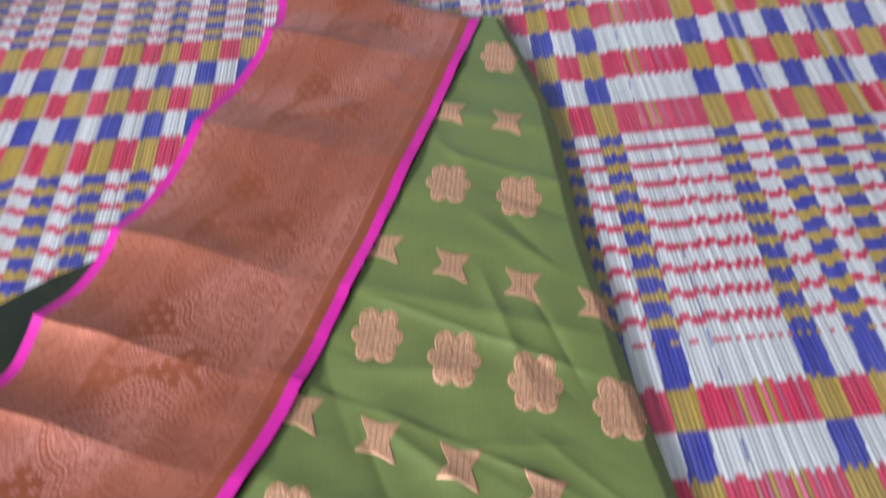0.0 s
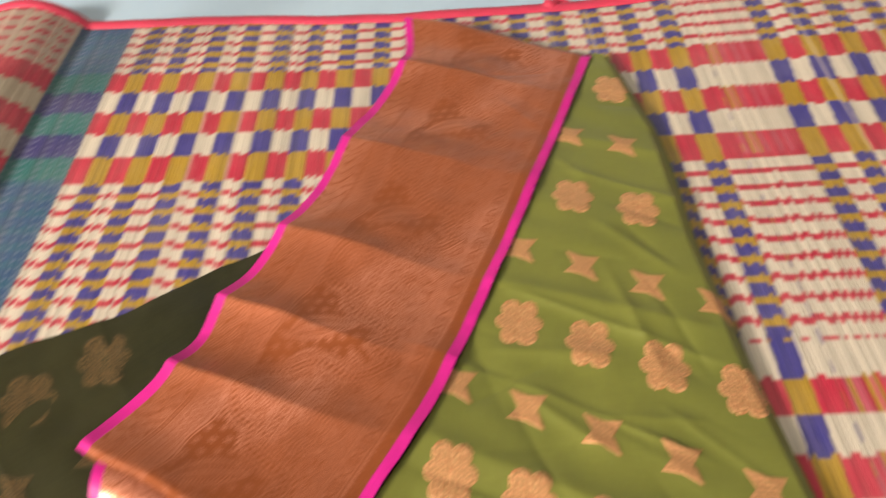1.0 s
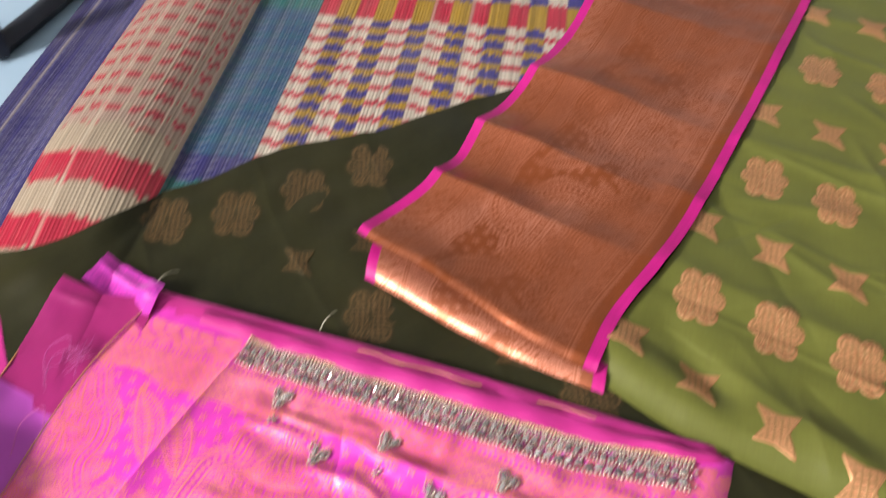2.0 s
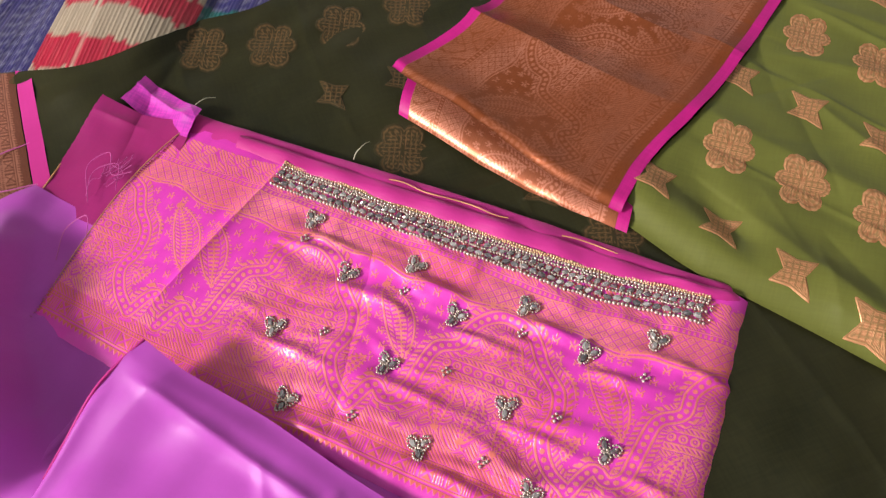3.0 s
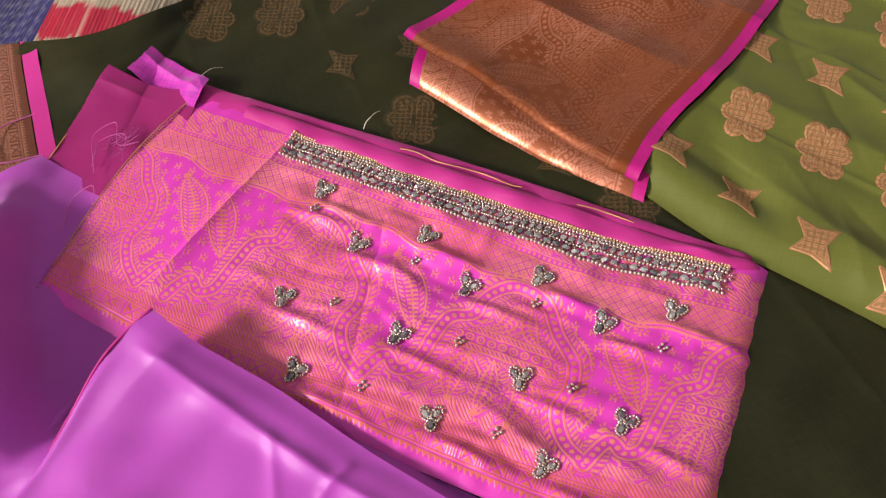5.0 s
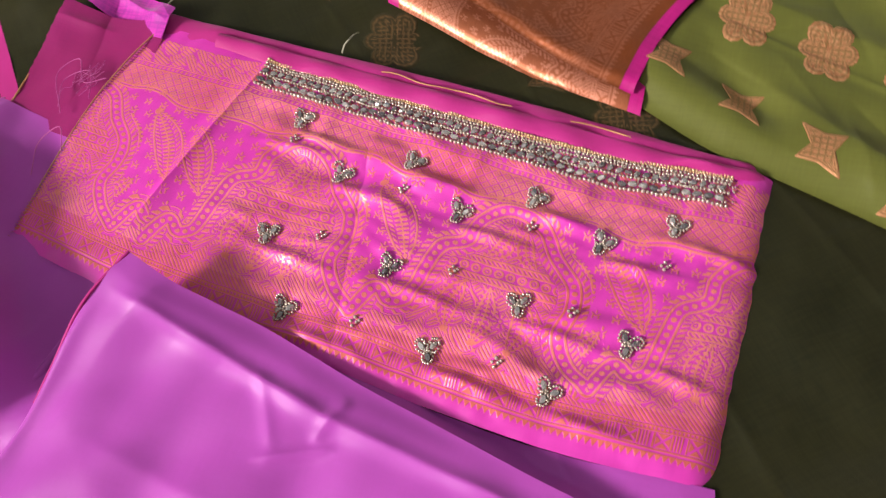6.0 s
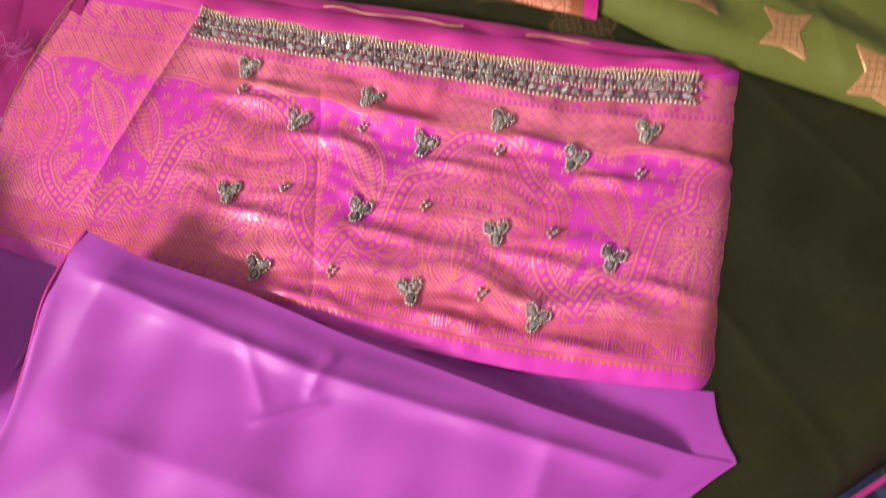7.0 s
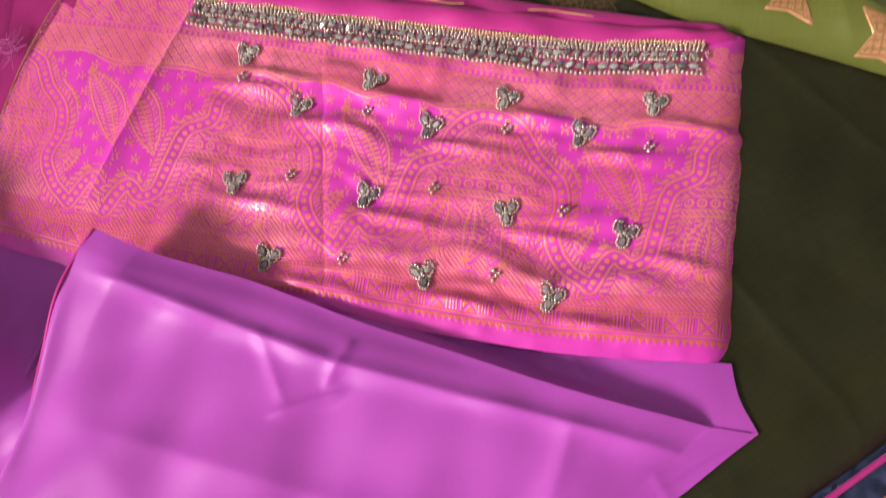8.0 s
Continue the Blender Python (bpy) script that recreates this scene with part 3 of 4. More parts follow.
def border_lift(u, v):
    """Old folds across the border: each panel bellies between two creases."""
    z = np.zeros(u.shape)
    for a, b in zip(FOLDS[:-1], FOLDS[1:]):
        w = np.clip((v - a) / (b - a), 0, 1)
        inside = (v >= a) & (v <= b)
        z = np.where(inside, 0.0130 * np.abs(2 * w - 1) ** 1.8, z)
    return z


Q, (u, v) = patch(((-0.261, 0.349), (-0.248, 0.343), (-0.211, 0.330), (-0.165, 0.309), (-0.112, 0.286), (-0.062, 0.274)), ((-0.121, 0.966), (-0.01, 0.940), (0.103, 0.904)), B_LEFT, B_RIGHT, 260, 640)
X, Y = Q[..., 0], Q[..., 1]
vs = np.clip(v + 0.035 * (0.5 - u), 0, 1)
Z = upper_height(X, Y) + 0.003 + border_lift(u, vs) * (0.6 + 0.4 * np.cos(u * 3.14)) + 0.0004 * ripple(X, Y, 0.03, 2)
Z = Z + 0.006 * np.exp(-(v / 0.10)**2) * (1 - 0.60 * u) - 0.005 * np.exp(-(v / 0.007)**2)
Z = np.where(v > 0.97, Z - 0.010 * ((v - 0.97) / 0.03)**2, Z)
across, along_ = u * 0.215, v * 0.64
bro = brocade(along_ + 0.06, 0.205 - across, 0.205)
pink = (u < 0.046) | (u > 0.956)
child("zari_border", grid_mesh("zari_border", np.stack([X, Y, Z], -1), M_BORDER, np.stack([across, along_], -1), (("zari", np.where(pink, 0.0, 1.0)), ("tone", 0.04 + bro * (0.28 + 0.36 * step(ripple(across, along_, 0.13, 2), -0.2, 0.7))))), saree, "wide copper brocade border with pink edges and old fold lines")

# the fold that turns under at the border's end
PLY = ((-0.246, 0.321), (-0.232, 0.317), (-0.177, 0.296), (-0.109, 0.275), (-0.054, 0.262))
Q, (u, v) = patch(PLY, ((-0.250, 0.360), (-0.15, 0.330), (-0.056, 0.300)), (PLY[0], (-0.250, 0.360)), (PLY[-1], (-0.056, 0.300)), 260, 60)
X, Y = Q[..., 0], Q[..., 1]
Z = ground(X, Y) + 0.0075 + 0.0105 * np.sin(np.clip(v * 2.2, 0, 1) * 1.57) ** 0.6 - 0.003 * u + 0.0006 * ripple(X, Y, 0.05, 1)
across, along_ = u * 0.215, v * 0.05
bro = brocade(along_ + 0.09, 0.205 - across, 0.205)
pink = (u < 0.046) | (u > 0.956)
# tone raised above the border's own to paint in pinkish highlights
child("border_turnunder", grid_mesh("border_turnunder", np.stack([X, Y, Z], -1), M_BORDER, np.stack([across, along_], -1), (("zari", np.where(pink, 0.0, 1.0)), ("tone", 0.22 + bro * 0.75))), saree, "folded end of the copper border, highlights put into its colour")


def motif_mesh(name, x, y, rim, turn, size, height, material, rings=16, spokes=100):
    """A woven motif as a thin raised patch that follows the cloth."""
    a = np.linspace(0, 6.28319, spokes + 1)
    q = np.linspace(0.0, 1, rings)
    A, Qr = np.meshgrid(a, q)
    R = Qr * rim(A) * size
    px, py = x + R * np.cos(A + turn), y + R * np.sin(A + turn)
    if height is field_height:
        px = np.minimum(px, field_edge(py) - 0.0015)
    z = height(px, py) + np.where(Qr < 0.99, 0.00055 if height is field_height else 0.0004, 0.0001)
    lx, ly = R * np.cos(A), R * np.sin(A)
    da, db = np.abs((lx / 0.0040) % 1 - 0.5), np.abs((ly / 0.0040) % 1 - 0.5)
    gap = ((da < 0.13) | (db < 0.13)) & (Qr < 0.80) & (Qr > 0.12) | (np.abs(Qr - 0.84) < 0.03)
    thread = 0.55 + 0.45 * np.sin(ly * 6.283 / 0.0016)
    return grid_mesh(name, np.stack([px, py, z], -1), material, np.stack([lx, ly], -1), (("zari", np.where(gap, 0.35, 1.0) if height is field_height else np.where(gap, 1.0, 0.12)), ("tone", thread)))


def flower_rim(a):
    """Six round lobes."""
    w = (a + 0.5236) % 1.0472 - 0.5236
    c, r = 0.66, 0.37
    return (c * np.cos(w) + np.sqrt(np.maximum(r * r - (c * np.sin(w))**2, 0.010)) + 0.015 * np.cos(30 * a)) * (1 + 0.15 * np.cos(2 * a - 3.5))


STAR = [(math.radians(d), r) for d, r in ((39, 0.86), (91, 0.52), (132, 1.10), (172, 0.36), (213, 0.86), (264, 0.52), (307, 1.12), (347, 0.36), (399, 0.86))]


def star_rim(a):
    """Straight sides between four long points."""
    out = np.zeros(a.shape)
    b = (a - STAR[0][0]) % 6.28319 + STAR[0][0]
    for (a0, r0), (a1, r1) in zip(STAR[:-1], STAR[1:]):
        line = r0 * r1 * math.sin(a1 - a0) / (r0 * np.sin(b - a0) + r1 * np.sin(a1 - b) + 1e-9)
        out = np.where((b >= a0) & (b <= a1), line, out)
    return out


def add_motif(kind, x, y):
    rim, size, label = (flower_rim, 0.0212, "copper flower woven on green") if kind == "flower_motif" else (star_rim, 0.0205, "copper star woven on green")
    child(kind, motif_mesh(kind, x, y, rim, radians(-2), size, field_height, M_ZARI), saree, label)


for fx, fy, dx, dy, n in ((-0.001, 0.359, 0.0540, -0.0165, 5), (0.039, 0.498, 0.0553, -0.0178, 4), (0.081, 0.652, 0.058, -0.014, 2), (0.121, 0.832, 0, 0, 1)):
    for j in range(n):
        add_motif("flower_motif", fx + dx * j, fy + dy * j)
for fx, fy, dx, dy, n in ((-0.045, 0.312, 0.0503, -0.0255, 4), (-0.004, 0.435, 0.0530, -0.0178, 5), (0.036, 0.581, 0.0530, -0.0175, 4), (0.078, 0.748, 0.0515, -0.015, 2)):
    for j in range(n):
        add_motif("star_motif", fx + dx * j, fy + dy * j)
for x, y in ((-0.328, 0.397), (-0.374, 0.358), (-0.427, 0.337), (-0.231, 0.290), (-0.285, 0.440), (-0.062, 0.260)):
    child("reverse_motif", motif_mesh("reverse_motif", x, y, flower_rim, 0.3, 0.025, reverse_height, M_REVERSE), reverse, "dull flower seen from the back")
for x, y in ((-0.303, 0.324), (-0.258, 0.357), (-0.121, 0.284)):
    child("reverse_motif", motif_mesh("reverse_motif", x, y, star_rim, 0.3, 0.019, reverse_height, M_REVERSE), reverse, "dull star seen from the back")

# ---- the blouse cloth ----
blouse = thing("blouse_cloth", "folded magenta and violet silk with copper brocade and beadwork", "fabric")
BW, BH = 0.432, 0.198
BOT = ((-0.406, 0.070), (-0.326, 0.056), (-0.165, 0.045), (-0.058, 0.038), (0.033, 0.042))
TOP = ((-0.390, 0.252), (-0.316, 0.250), (-0.18, 0.240), (-0.06, 0.230), (0.042, 0.237))
BLEFT = ((-0.406, 0.070), (-0.407, 0.128), (-0.404, 0.196), (-0.396, 0.232), (-0.390, 0.252))
BRIGHT = ((0.033, 0.042), (0.040, 0.155), (0.042, 0.237))
BIG = ((-0.262, 0.201), (-0.224, 0.170), (-0.182, 0.189), (-0.144, 0.162), (-0.102, 0.183), (-0.057, 0.163), (-0.018, 0.185), (-0.252, 0.117), (-0.173, 0.115), (-0.223, 0.073), (-0.135, 0.072), (-0.094, 0.112), (-0.030, 0.105), (-0.066, 0.066))
SMALL = ((-0.261, 0.185), (-0.182, 0.169), (-0.100, 0.165), (-0.020, 0.159), (-0.220, 0.125), (-0.136, 0.123), (-0.064, 0.116), (-0.180, 0.077), (-0.097, 0.076))


def blouse_height(x, y):
    """Stack of folded cloth, puckered between the sewn-on clusters."""
    free = step(x, -0.31, -0.22) * (1 - step(x, -0.03, 0.01))
    wx, wy = x + 0.012 * np.sin(y * 60 + x * 25), y + 0.006 * np.sin(x * 70) + 0.12 * x
    z = 0.0185 + 0.0013 * ripple(x, y, 0.11, 2) + free * (0.0014 * ripple(wx * 0.4, wy, 0.034, 1, 1.50, 0.30) + 0.0003 * ripple(wx * 0.5, wy, 0.013, 3, 1.50, 0.35)) + 0.0004 * ripple(x, y, 0.018, 2)
    for bx, by in BIG:
        z = z - 0.0016 * np.exp(-(((x - bx) / 0.018)**2 + ((y - by) / 0.010)**2))
        z = z + 0.0032 * np.exp(-(((x - bx - 0.022) / 0.026)**2 + ((y - by + 0.010 + 0.10 * (x - bx)) / 0.0042)**2))
        z = z + 0.0018 * np.exp(-(((x - bx + 0.02) / 0.020)**2 + ((y - by - 0.009) / 0.005)**2))
    for bx, by in SMALL:
        z = z + 0.0016 * np.exp(-(((x - bx) / 0.024)**2 + ((y - by + 0.006) / 0.0035)**2))
    z = z + 0.004 * crease(x, y, (-0.300, 0.25), (-0.335, 0.10), 0.006) - 0.0013 * crease(x, y, (-0.215, 0.20), (-0.185, 0.05), 0.005)
    for k in range(9):
        bx = -0.28 + 0.034 * k
        z = z + 0.0012 * np.exp(-(((x - bx) / 0.006)**2 + ((y - 0.200) / 0.012)**2))
    return z


Q, (u, v) = patch(BOT, TOP, BLEFT, BRIGHT, 1110, 510)
X, Y = Q[..., 0], Q[..., 1]
edge = (1 - u) * BW
Z = blouse_height(X, Y) - 0.0165 * np.clip(1 - edge / 0.026, 0, 1) ** 2.6 - 0.004 * np.clip(1 - (v * BH) / 0.02, 0, 1) ** 2
gx, gy = u * BW, v * BH
X = X + np.where(u < 0.002, 0.0015 * np.sin(gy * 2600), 0)
inner = (gy < BH - 0.010 - 0.003 * np.sin(gx * 30)) & (gx < BW - 0.006)
bro = np.where(gx < 0.078, brocade(gx + 0.022, gy, BH), brocade(gx, gy, BH)) * inner
# broad waves in tone put highlights and sheen into the thread colour
child("brocade_panel", grid_mesh("brocade_panel", np.stack([X, Y, Z], -1), M_BROCADE, np.stack([gx, gy], -1), (("zari", bro), ("tone", np.where(gy < 0.034, 0.15, np.clip(0.62 + 0.40 * ripple(gx, gy, 0.07, 1), 0, 1))))), blouse, "magenta silk with copper paisley brocade")


def fold_strip(name, bottom, top, z0, z1, wave, seed, label, material=M_MAGENTA, parent=blouse, nv=24):
    """A turned-over edge of cloth: a strip that bellies and drops at its outer side."""
    Q, (u, v) = patch(bottom, top, (bottom[0], top[0]), (bottom[-1], top[-1]), 300, nv)
    X, Y = Q[..., 0], Q[..., 1]
    Y = Y + wave * ripple(u * 0.43, v * 0, 0.06, seed) * (1 - v)
    Z = z0 + (z1 - z0) * v + 0.0030 * np.sin(v * 3.14) ** 0.8 + 0.0018 * ripple(X, Y, 0.05, seed) * np.sin(v * 3.14) - 0.005 * np.clip((v - 0.86) / 0.14, 0, 1) ** 2 - 0.012 * step(u, 0.93, 1.0) ** 2
    return child(name, grid_mesh(name, np.stack([X, Y, Z], -1), material, np.stack([X, Y], -1)), parent, label)


fold_strip("top_fold", ((-0.345, 0.243), (-0.18, 0.231), (-0.06, 0.225), (0.036, 0.228)), ((-0.345, 0.256), (-0.24, 0.250), (-0.177, 0.246), (-0.096, 0.242), (0.0, 0.236), (0.037, 0.239)), 0.0200, 0.0200, 0.0016, 1, "bright magenta turned edge")
fold_strip("back_fold", ((-0.395, 0.245), (-0.22, 0.238), (-0.06, 0.229), (0.036, 0.236)), ((-0.395, 0.269), (-0.311, 0.265), (-0.228, 0.262), (-0.142, 0.258), (-0.080, 0.253), (-0.029, 0.248), (0.008, 0.245), (0.037, 0.246)), 0.0165, 0.0155, 0.0006, 2, "bright magenta turned edge")

# lower layers that stick out at the frayed side
def flat_piece(name, bottom, top, left, right, z, label, material, bend=0.0, nu=140, nv=140, folds=(), ridge=None):
    """A thin piece of cloth lying on what is below it."""
    Q, (u, v) = patch(bottom, top, left, right, nu, nv)
    X, Y = Q[..., 0], Q[..., 1]
    Z = np.maximum(reverse_height(X, Y) + 0.006, z) + bend * ripple(X, Y, 0.09, 3) + 0.3 * bend * ripple(X, Y, 0.03, 1)
    for a, b, w, h in folds:
        Z = Z + h * crease(X, Y, a, b, w, 1.4) * (1 - step(Y, 0.01, 0.06) * step(X, -0.445, -0.412) * (z < 0.0136))
    if ridge:
        (ax, ay), (bx, by), h = ridge
        L = math.hypot(bx - ax, by - ay)
        t = ((X - ax) * (bx - ax) + (Y - ay) * (by - ay)) / L**2
        d = ((Y - ay) * (bx - ax) - (X - ax) * (by - ay)) / L + 0.004 * np.sin(t * 7)
        Z = Z + h * np.exp(-(d / np.where(d > 0, 0.013, 0.045))**2) * step(t, -0.5, 0.15) * (1 - step(t, 0.7, 1.15))
    rag = 0.0004 * ripple(X * 3, Y * 3, 0.02, 2) * np.exp(-u / 0.04)
    return child(name, grid_mesh(name, np.stack([X + rag, Y + rag * 0.5, Z], -1), material, np.stack([X, Y], -1)), blouse, label)


flat_piece("under_tab", ((-0.465, 0.158), (-0.432, 0.153), (-0.385, 0.148)), ((-0.463, 0.252), (-0.44, 0.251), (-0.385, 0.256)), ((-0.465, 0.158), (-0.465, 0.203), (-0.463, 0.252)), ((-0.385, 0.148), (-0.385, 0.256)), 0.0135, "thin dark magenta underlayer with gold edge", M_CRIMSON, 0.0014, folds=(((-0.462, 0.238), (-0.39, 0.240), 0.004, 0.002),))
flat_piece("frayed_tab", ((-0.450, 0.256), (-0.42, 0.248), (-0.385, 0.240)), ((-0.446, 0.285), (-0.42, 0.277), (-0.385, 0.266)), ((-0.450, 0.256), (-0.446, 0.285)), ((-0.385, 0.240), (-0.385, 0.266)), 0.0155, "small frayed violet end of cloth", M_FRAY, 0.0036, folds=(((-0.446, 0.275), (-0.39, 0.255), 0.004, 0.003),))

# violet body of the cloth
flat_piece("violet_underlayer", ((-0.66, -0.28), (-0.45, -0.30), (-0.20, -0.30)), ((-0.470, 0.166), (-0.43, 0.160), (-0.33, 0.110)), ((-0.66, -0.28), (-0.57, -0.05), (-0.470, 0.166)), ((-0.20, -0.30), (-0.27, -0.1), (-0.33, 0.110)), 0.0135, "glossy violet silk lying under", M_PURPLE, 0.0022, 200, 260,
           (((-0.415, 0.05), (-0.392, -0.24), 0.012, 0.006), ((-0.355, 0.015), (-0.372, -0.16), 0.009, 0.008), ((-0.480, 0.14), (-0.455, -0.24), 0.045, 0.014)), ((-0.440, 0.088), (-0.352, -0.030), 0.034))

Q, (u, v) = patch(((-0.30, -0.03), (-0.15, -0.06), (-0.03, -0.05), (0.037, 0.006)), ((-0.30, 0.060), (-0.165, 0.0455), (-0.058, 0.0385), (0.0275, 0.0425)), ((-0.30, -0.03), (-0.30, 0.060)), ((0.037, 0.006), (0.0305, 0.024), (0.0275, 0.0425)), 200, 100)
X, Y = Q[..., 0], Q[..., 1]
past = Y - np.interp(X, (-0.201, -0.162, -0.113, -0.054, 0.0, 0.034), (0.051, 0.041, 0.031, 0.018, 0.010, 0.006))
lip = np.interp(X, (-0.20, -0.05, 0.0, 0.034), (0.0215, 0.0185, 0.0155, 0.0105))
Z = lip - (lip - 0.0095) * step(past, -0.004, 0.014) - 0.014 * step(-past, 0.003, 0.014) + 0.0008 * ripple(X, Y, 0.05, 2) + 0.006 * np.exp(-(((X - 0.016) / 0.012)**2 + ((Y - 0.020) / 0.009)**2))
Z = np.maximum(Z, reverse_height(X, Y) + 0.0015)
child("violet_gusset", grid_mesh("violet_gusset", np.stack([X, Y, Z], -1), M_PURPLE, np.stack([X, Y], -1)), blouse, "shaded violet silk below the brocade")

F_TOP = ((-0.309, 0.071), (-0.283, 0.0635), (-0.253, 0.060), (-0.223, 0.056), (-0.201, 0.051), (-0.162, 0.041), (-0.113, 0.031), (-0.054, 0.018), (0.0, 0.010), (0.034, 0.006))
F_BOT = ((-0.44, -0.30), (-0.36, -0.30), (-0.27, -0.29))
Q, (u, v) = patch(F_BOT, F_TOP, ((-0.44, -0.30), (-0.365, -0.13), (-0.337, -0.045), (-0.3275, 0.020), (-0.309, 0.071)), ((-0.27, -0.29), (-0.12, -0.122), (-0.04, -0.052), (0.0, -0.019), (0.034, 0.006)), 240, 260)
X, Y = Q[..., 0], Q[..., 1]
w = 1 - v
crest = np.interp(Q[-1, :, 0], (-0.309, -0.283, -0.253, -0.223, -0.200, -0.160, -0.050, 0.000, 0.034), (0.048, 0.0465, 0.0375, 0.0310, 0.0285, 0.0270, 0.0265, 0.0245, 0.0185))[None]
Z = 0.0215 + 0.0034 * ripple(X, Y, 0.10, 1) * step(w, 0.02, 0.2) + 0.0012 * ripple(X, Y, 0.045, 2) * step(w, 0, 0.08) + (crest - 0.0215) * np.exp(-(np.maximum(w - 0.03, 0) / 0.15) ** 1.4) - 0.0035 * np.exp(-(w / 0.028)**2) * step(u, 0.02, 0.10) * (1 - step(u, 0.55, 0.75))
for a, b, wd, h in (((-0.298, 0.046), (-0.18, 0.020), 0.005, 0.0042), ((-0.19, 0.020), (0.0, -0.006), 0.005, 0.0036), ((-0.165, 0.030), (-0.175, 0.005), 0.004, 0.002), ((-0.31, -0.02), (-0.20, -0.12), 0.020, 0.0015),
                    ((-0.05, 0.0), (-0.06, -0.05), 0.006, 0.002), ((-0.215, 0.030), (-0.195, -0.005), 0.004, 0.0014), ((-0.20, -0.012), (-0.165, 0.004), 0.003, 0.0020), ((-0.29, -0.03), (-0.12, -0.055), 0.008, 0.0014), ((-0.32, 0.05), (-0.335, -0.06), 0.006, 0.004)):
    Z = Z + h * crease(X, Y, a, b, wd, 1.5)
Z = Z - 0.008 * np.exp(-(u / 0.012)**2) * step(w, 0.02, 0.22)
Z = np.maximum(Z, reverse_height(X, Y) + 0.0025)
child("violet_flap", grid_mesh("violet_flap", np.stack([X, Y, Z], -1), M_PURPLE, np.stack([X, Y], -1)), blouse, "glossy violet silk flap folded over, raised edge")
FLAP_EDGE = [(X[i, 0], Y[i, 0], Z[i, 0] + 0.0004) for i in range(259, 40, -24)]


# ---- beads and stones ----
def stone_data(name, a, b, h):
    """A marquise stone: pointed oval with a flat table and a bevelled crown."""
    bm = bmesh.new()
    loops = []
    for s, z in ((1.0, 0.0), (1.0, h * 0.35), (0.62, h), ):
        ring = []
        for i in range(10):
            t = i / 10 * 6.28319
            ring.append(bm.verts.new((a * s * math.cos(t), b * s * math.sin(t) * abs(math.sin(t)) ** 0.25, z)))
        loops.append(ring)
    for lo, hi in zip(loops[:-1], loops[1:]):
        for i in range(10):
            bm.faces.new((lo[i], lo[(i + 1) % 10], hi[(i + 1) % 10], hi[i]))
    bm.faces.new(loops[-1])
    me = bpy.data.meshes.new(name)
    bm.to_mesh(me)
    bm.free()
    me.materials.append(M_STONE)
    return me


BALL = np.array([(math.cos(a) * math.cos(e), math.sin(a) * math.cos(e), math.sin(e)) for e in (-0.5, 0.25, 0.95) for a in np.linspace(0, 6.283, 7)[:-1]] + [(0, 0, 1)])
BALL_F = [(r * 6 + i, r * 6 + (i + 1) % 6, r * 6 + 6 + (i + 1) % 6, r * 6 + 6 + i) for r in range(2) for i in range(6)] + [(12 + i, 12 + (i + 1) % 6, 18) for i in range(6)]


def beads(name, places, radius, material, parent, label="", kind=""):
    """Many small beads in one mesh."""
    verts, faces = [], []
    for k, p in enumerate(places):
        r = radius * (0.88 + 0.24 * random.random())
        verts += [tuple(np.array(p) + BALL[i] * r) for i in range(19)]
        faces += [tuple(j + 19 * k for j in f) for f in BALL_F]
    me = bpy.data.meshes.new(name)
    me.from_pydata(verts, [], faces)
    me.polygons.foreach_set("use_smooth", np.ones(len(faces), dtype=bool))
    me.materials.append(material)
    return child(name, me, parent, label, kind)


def on_blouse(x, y, up=0.0):
    return float(blouse_height(np.array(x), np.array(y))) + up


STONE_A, STONE_B = stone_data("stone", 0.0031, 0.0019, 0.0022), stone_data("stone_small", 0.0027, 0.0018, 0.0018)


def put_stone(parent, x, y, turn, data):
    ob = child("stone", data, parent)
    ob.location = (x, y, on_blouse(x, y, 0.0008))
    ob.rotation_euler = (random.uniform(-0.4, 0.4), random.uniform(-0.4, 0.4), turn)
    return ob


BAND = ((-0.303, 0.230), (-0.181, 0.221), (-0.082, 0.214), (0.011, 0.217))
band = child("beaded_band", None, blouse, "dense band of smoky stones and metal beads")
t = np.linspace(0, 1, 900)
line = curve_through(BAND, t)
tang = np.gradient(line, axis=0)
tang /= np.linalg.norm(tang, axis=1)[:, None]
norm = np.stack([-tang[:, 1], tang[:, 0]], 1)
LEN = 0.318


def along(s, off):
    i = min(max(int(s / LEN * 899), 0), 899)
    p = line[i] + norm[i] * off
    return p[0], p[1], math.atan2(tang[i][1], tang[i][0])


for off, r, mat_, nm in ((0.0108, 0.0010, M_GOLD, "gold_trim"), (0.0078, 0.0012, M_STEEL, "bead_trim"), (0.0055, 0.0011, M_STEEL, "bead_trim"), (-0.0010, 0.0011, M_STEEL, "bead_trim"), (-0.0098, 0.0013, M_STEEL, "bead_trim"), (0.0094, 0.0008, M_GOLD, "gold_trim")):
    pts = []
    for k in range(int(LEN / (r * 2.1))):
        x, y, a = along(k * r * 2.1, off + random.uniform(-0.0003, 0.0003))
        pts.append((x, y, on_blouse(x, y, 0.0012)))
    beads(nm, pts, r, mat_, band, kind="stuff")
for off, turn, stepw, data in ((0.0022, 0.6, 0.0056, STONE_B), (-0.0055, 0.15, 0.0064, STONE_A)):
    for k in range(int(LEN / stepw)):
        x, y, a = along(k * stepw + 0.002, off + random.uniform(-0.0006, 0.0006))
        put_stone(band, x, y, a + turn + random.uniform(-0.3, 0.3), data)
pts = []
for k in range(420):
    x, y, a = along(random.uniform(0, LEN), random.uniform(-0.0085, 0.007))
    pts.append((x, y, on_blouse(x, y, 0.0014)))
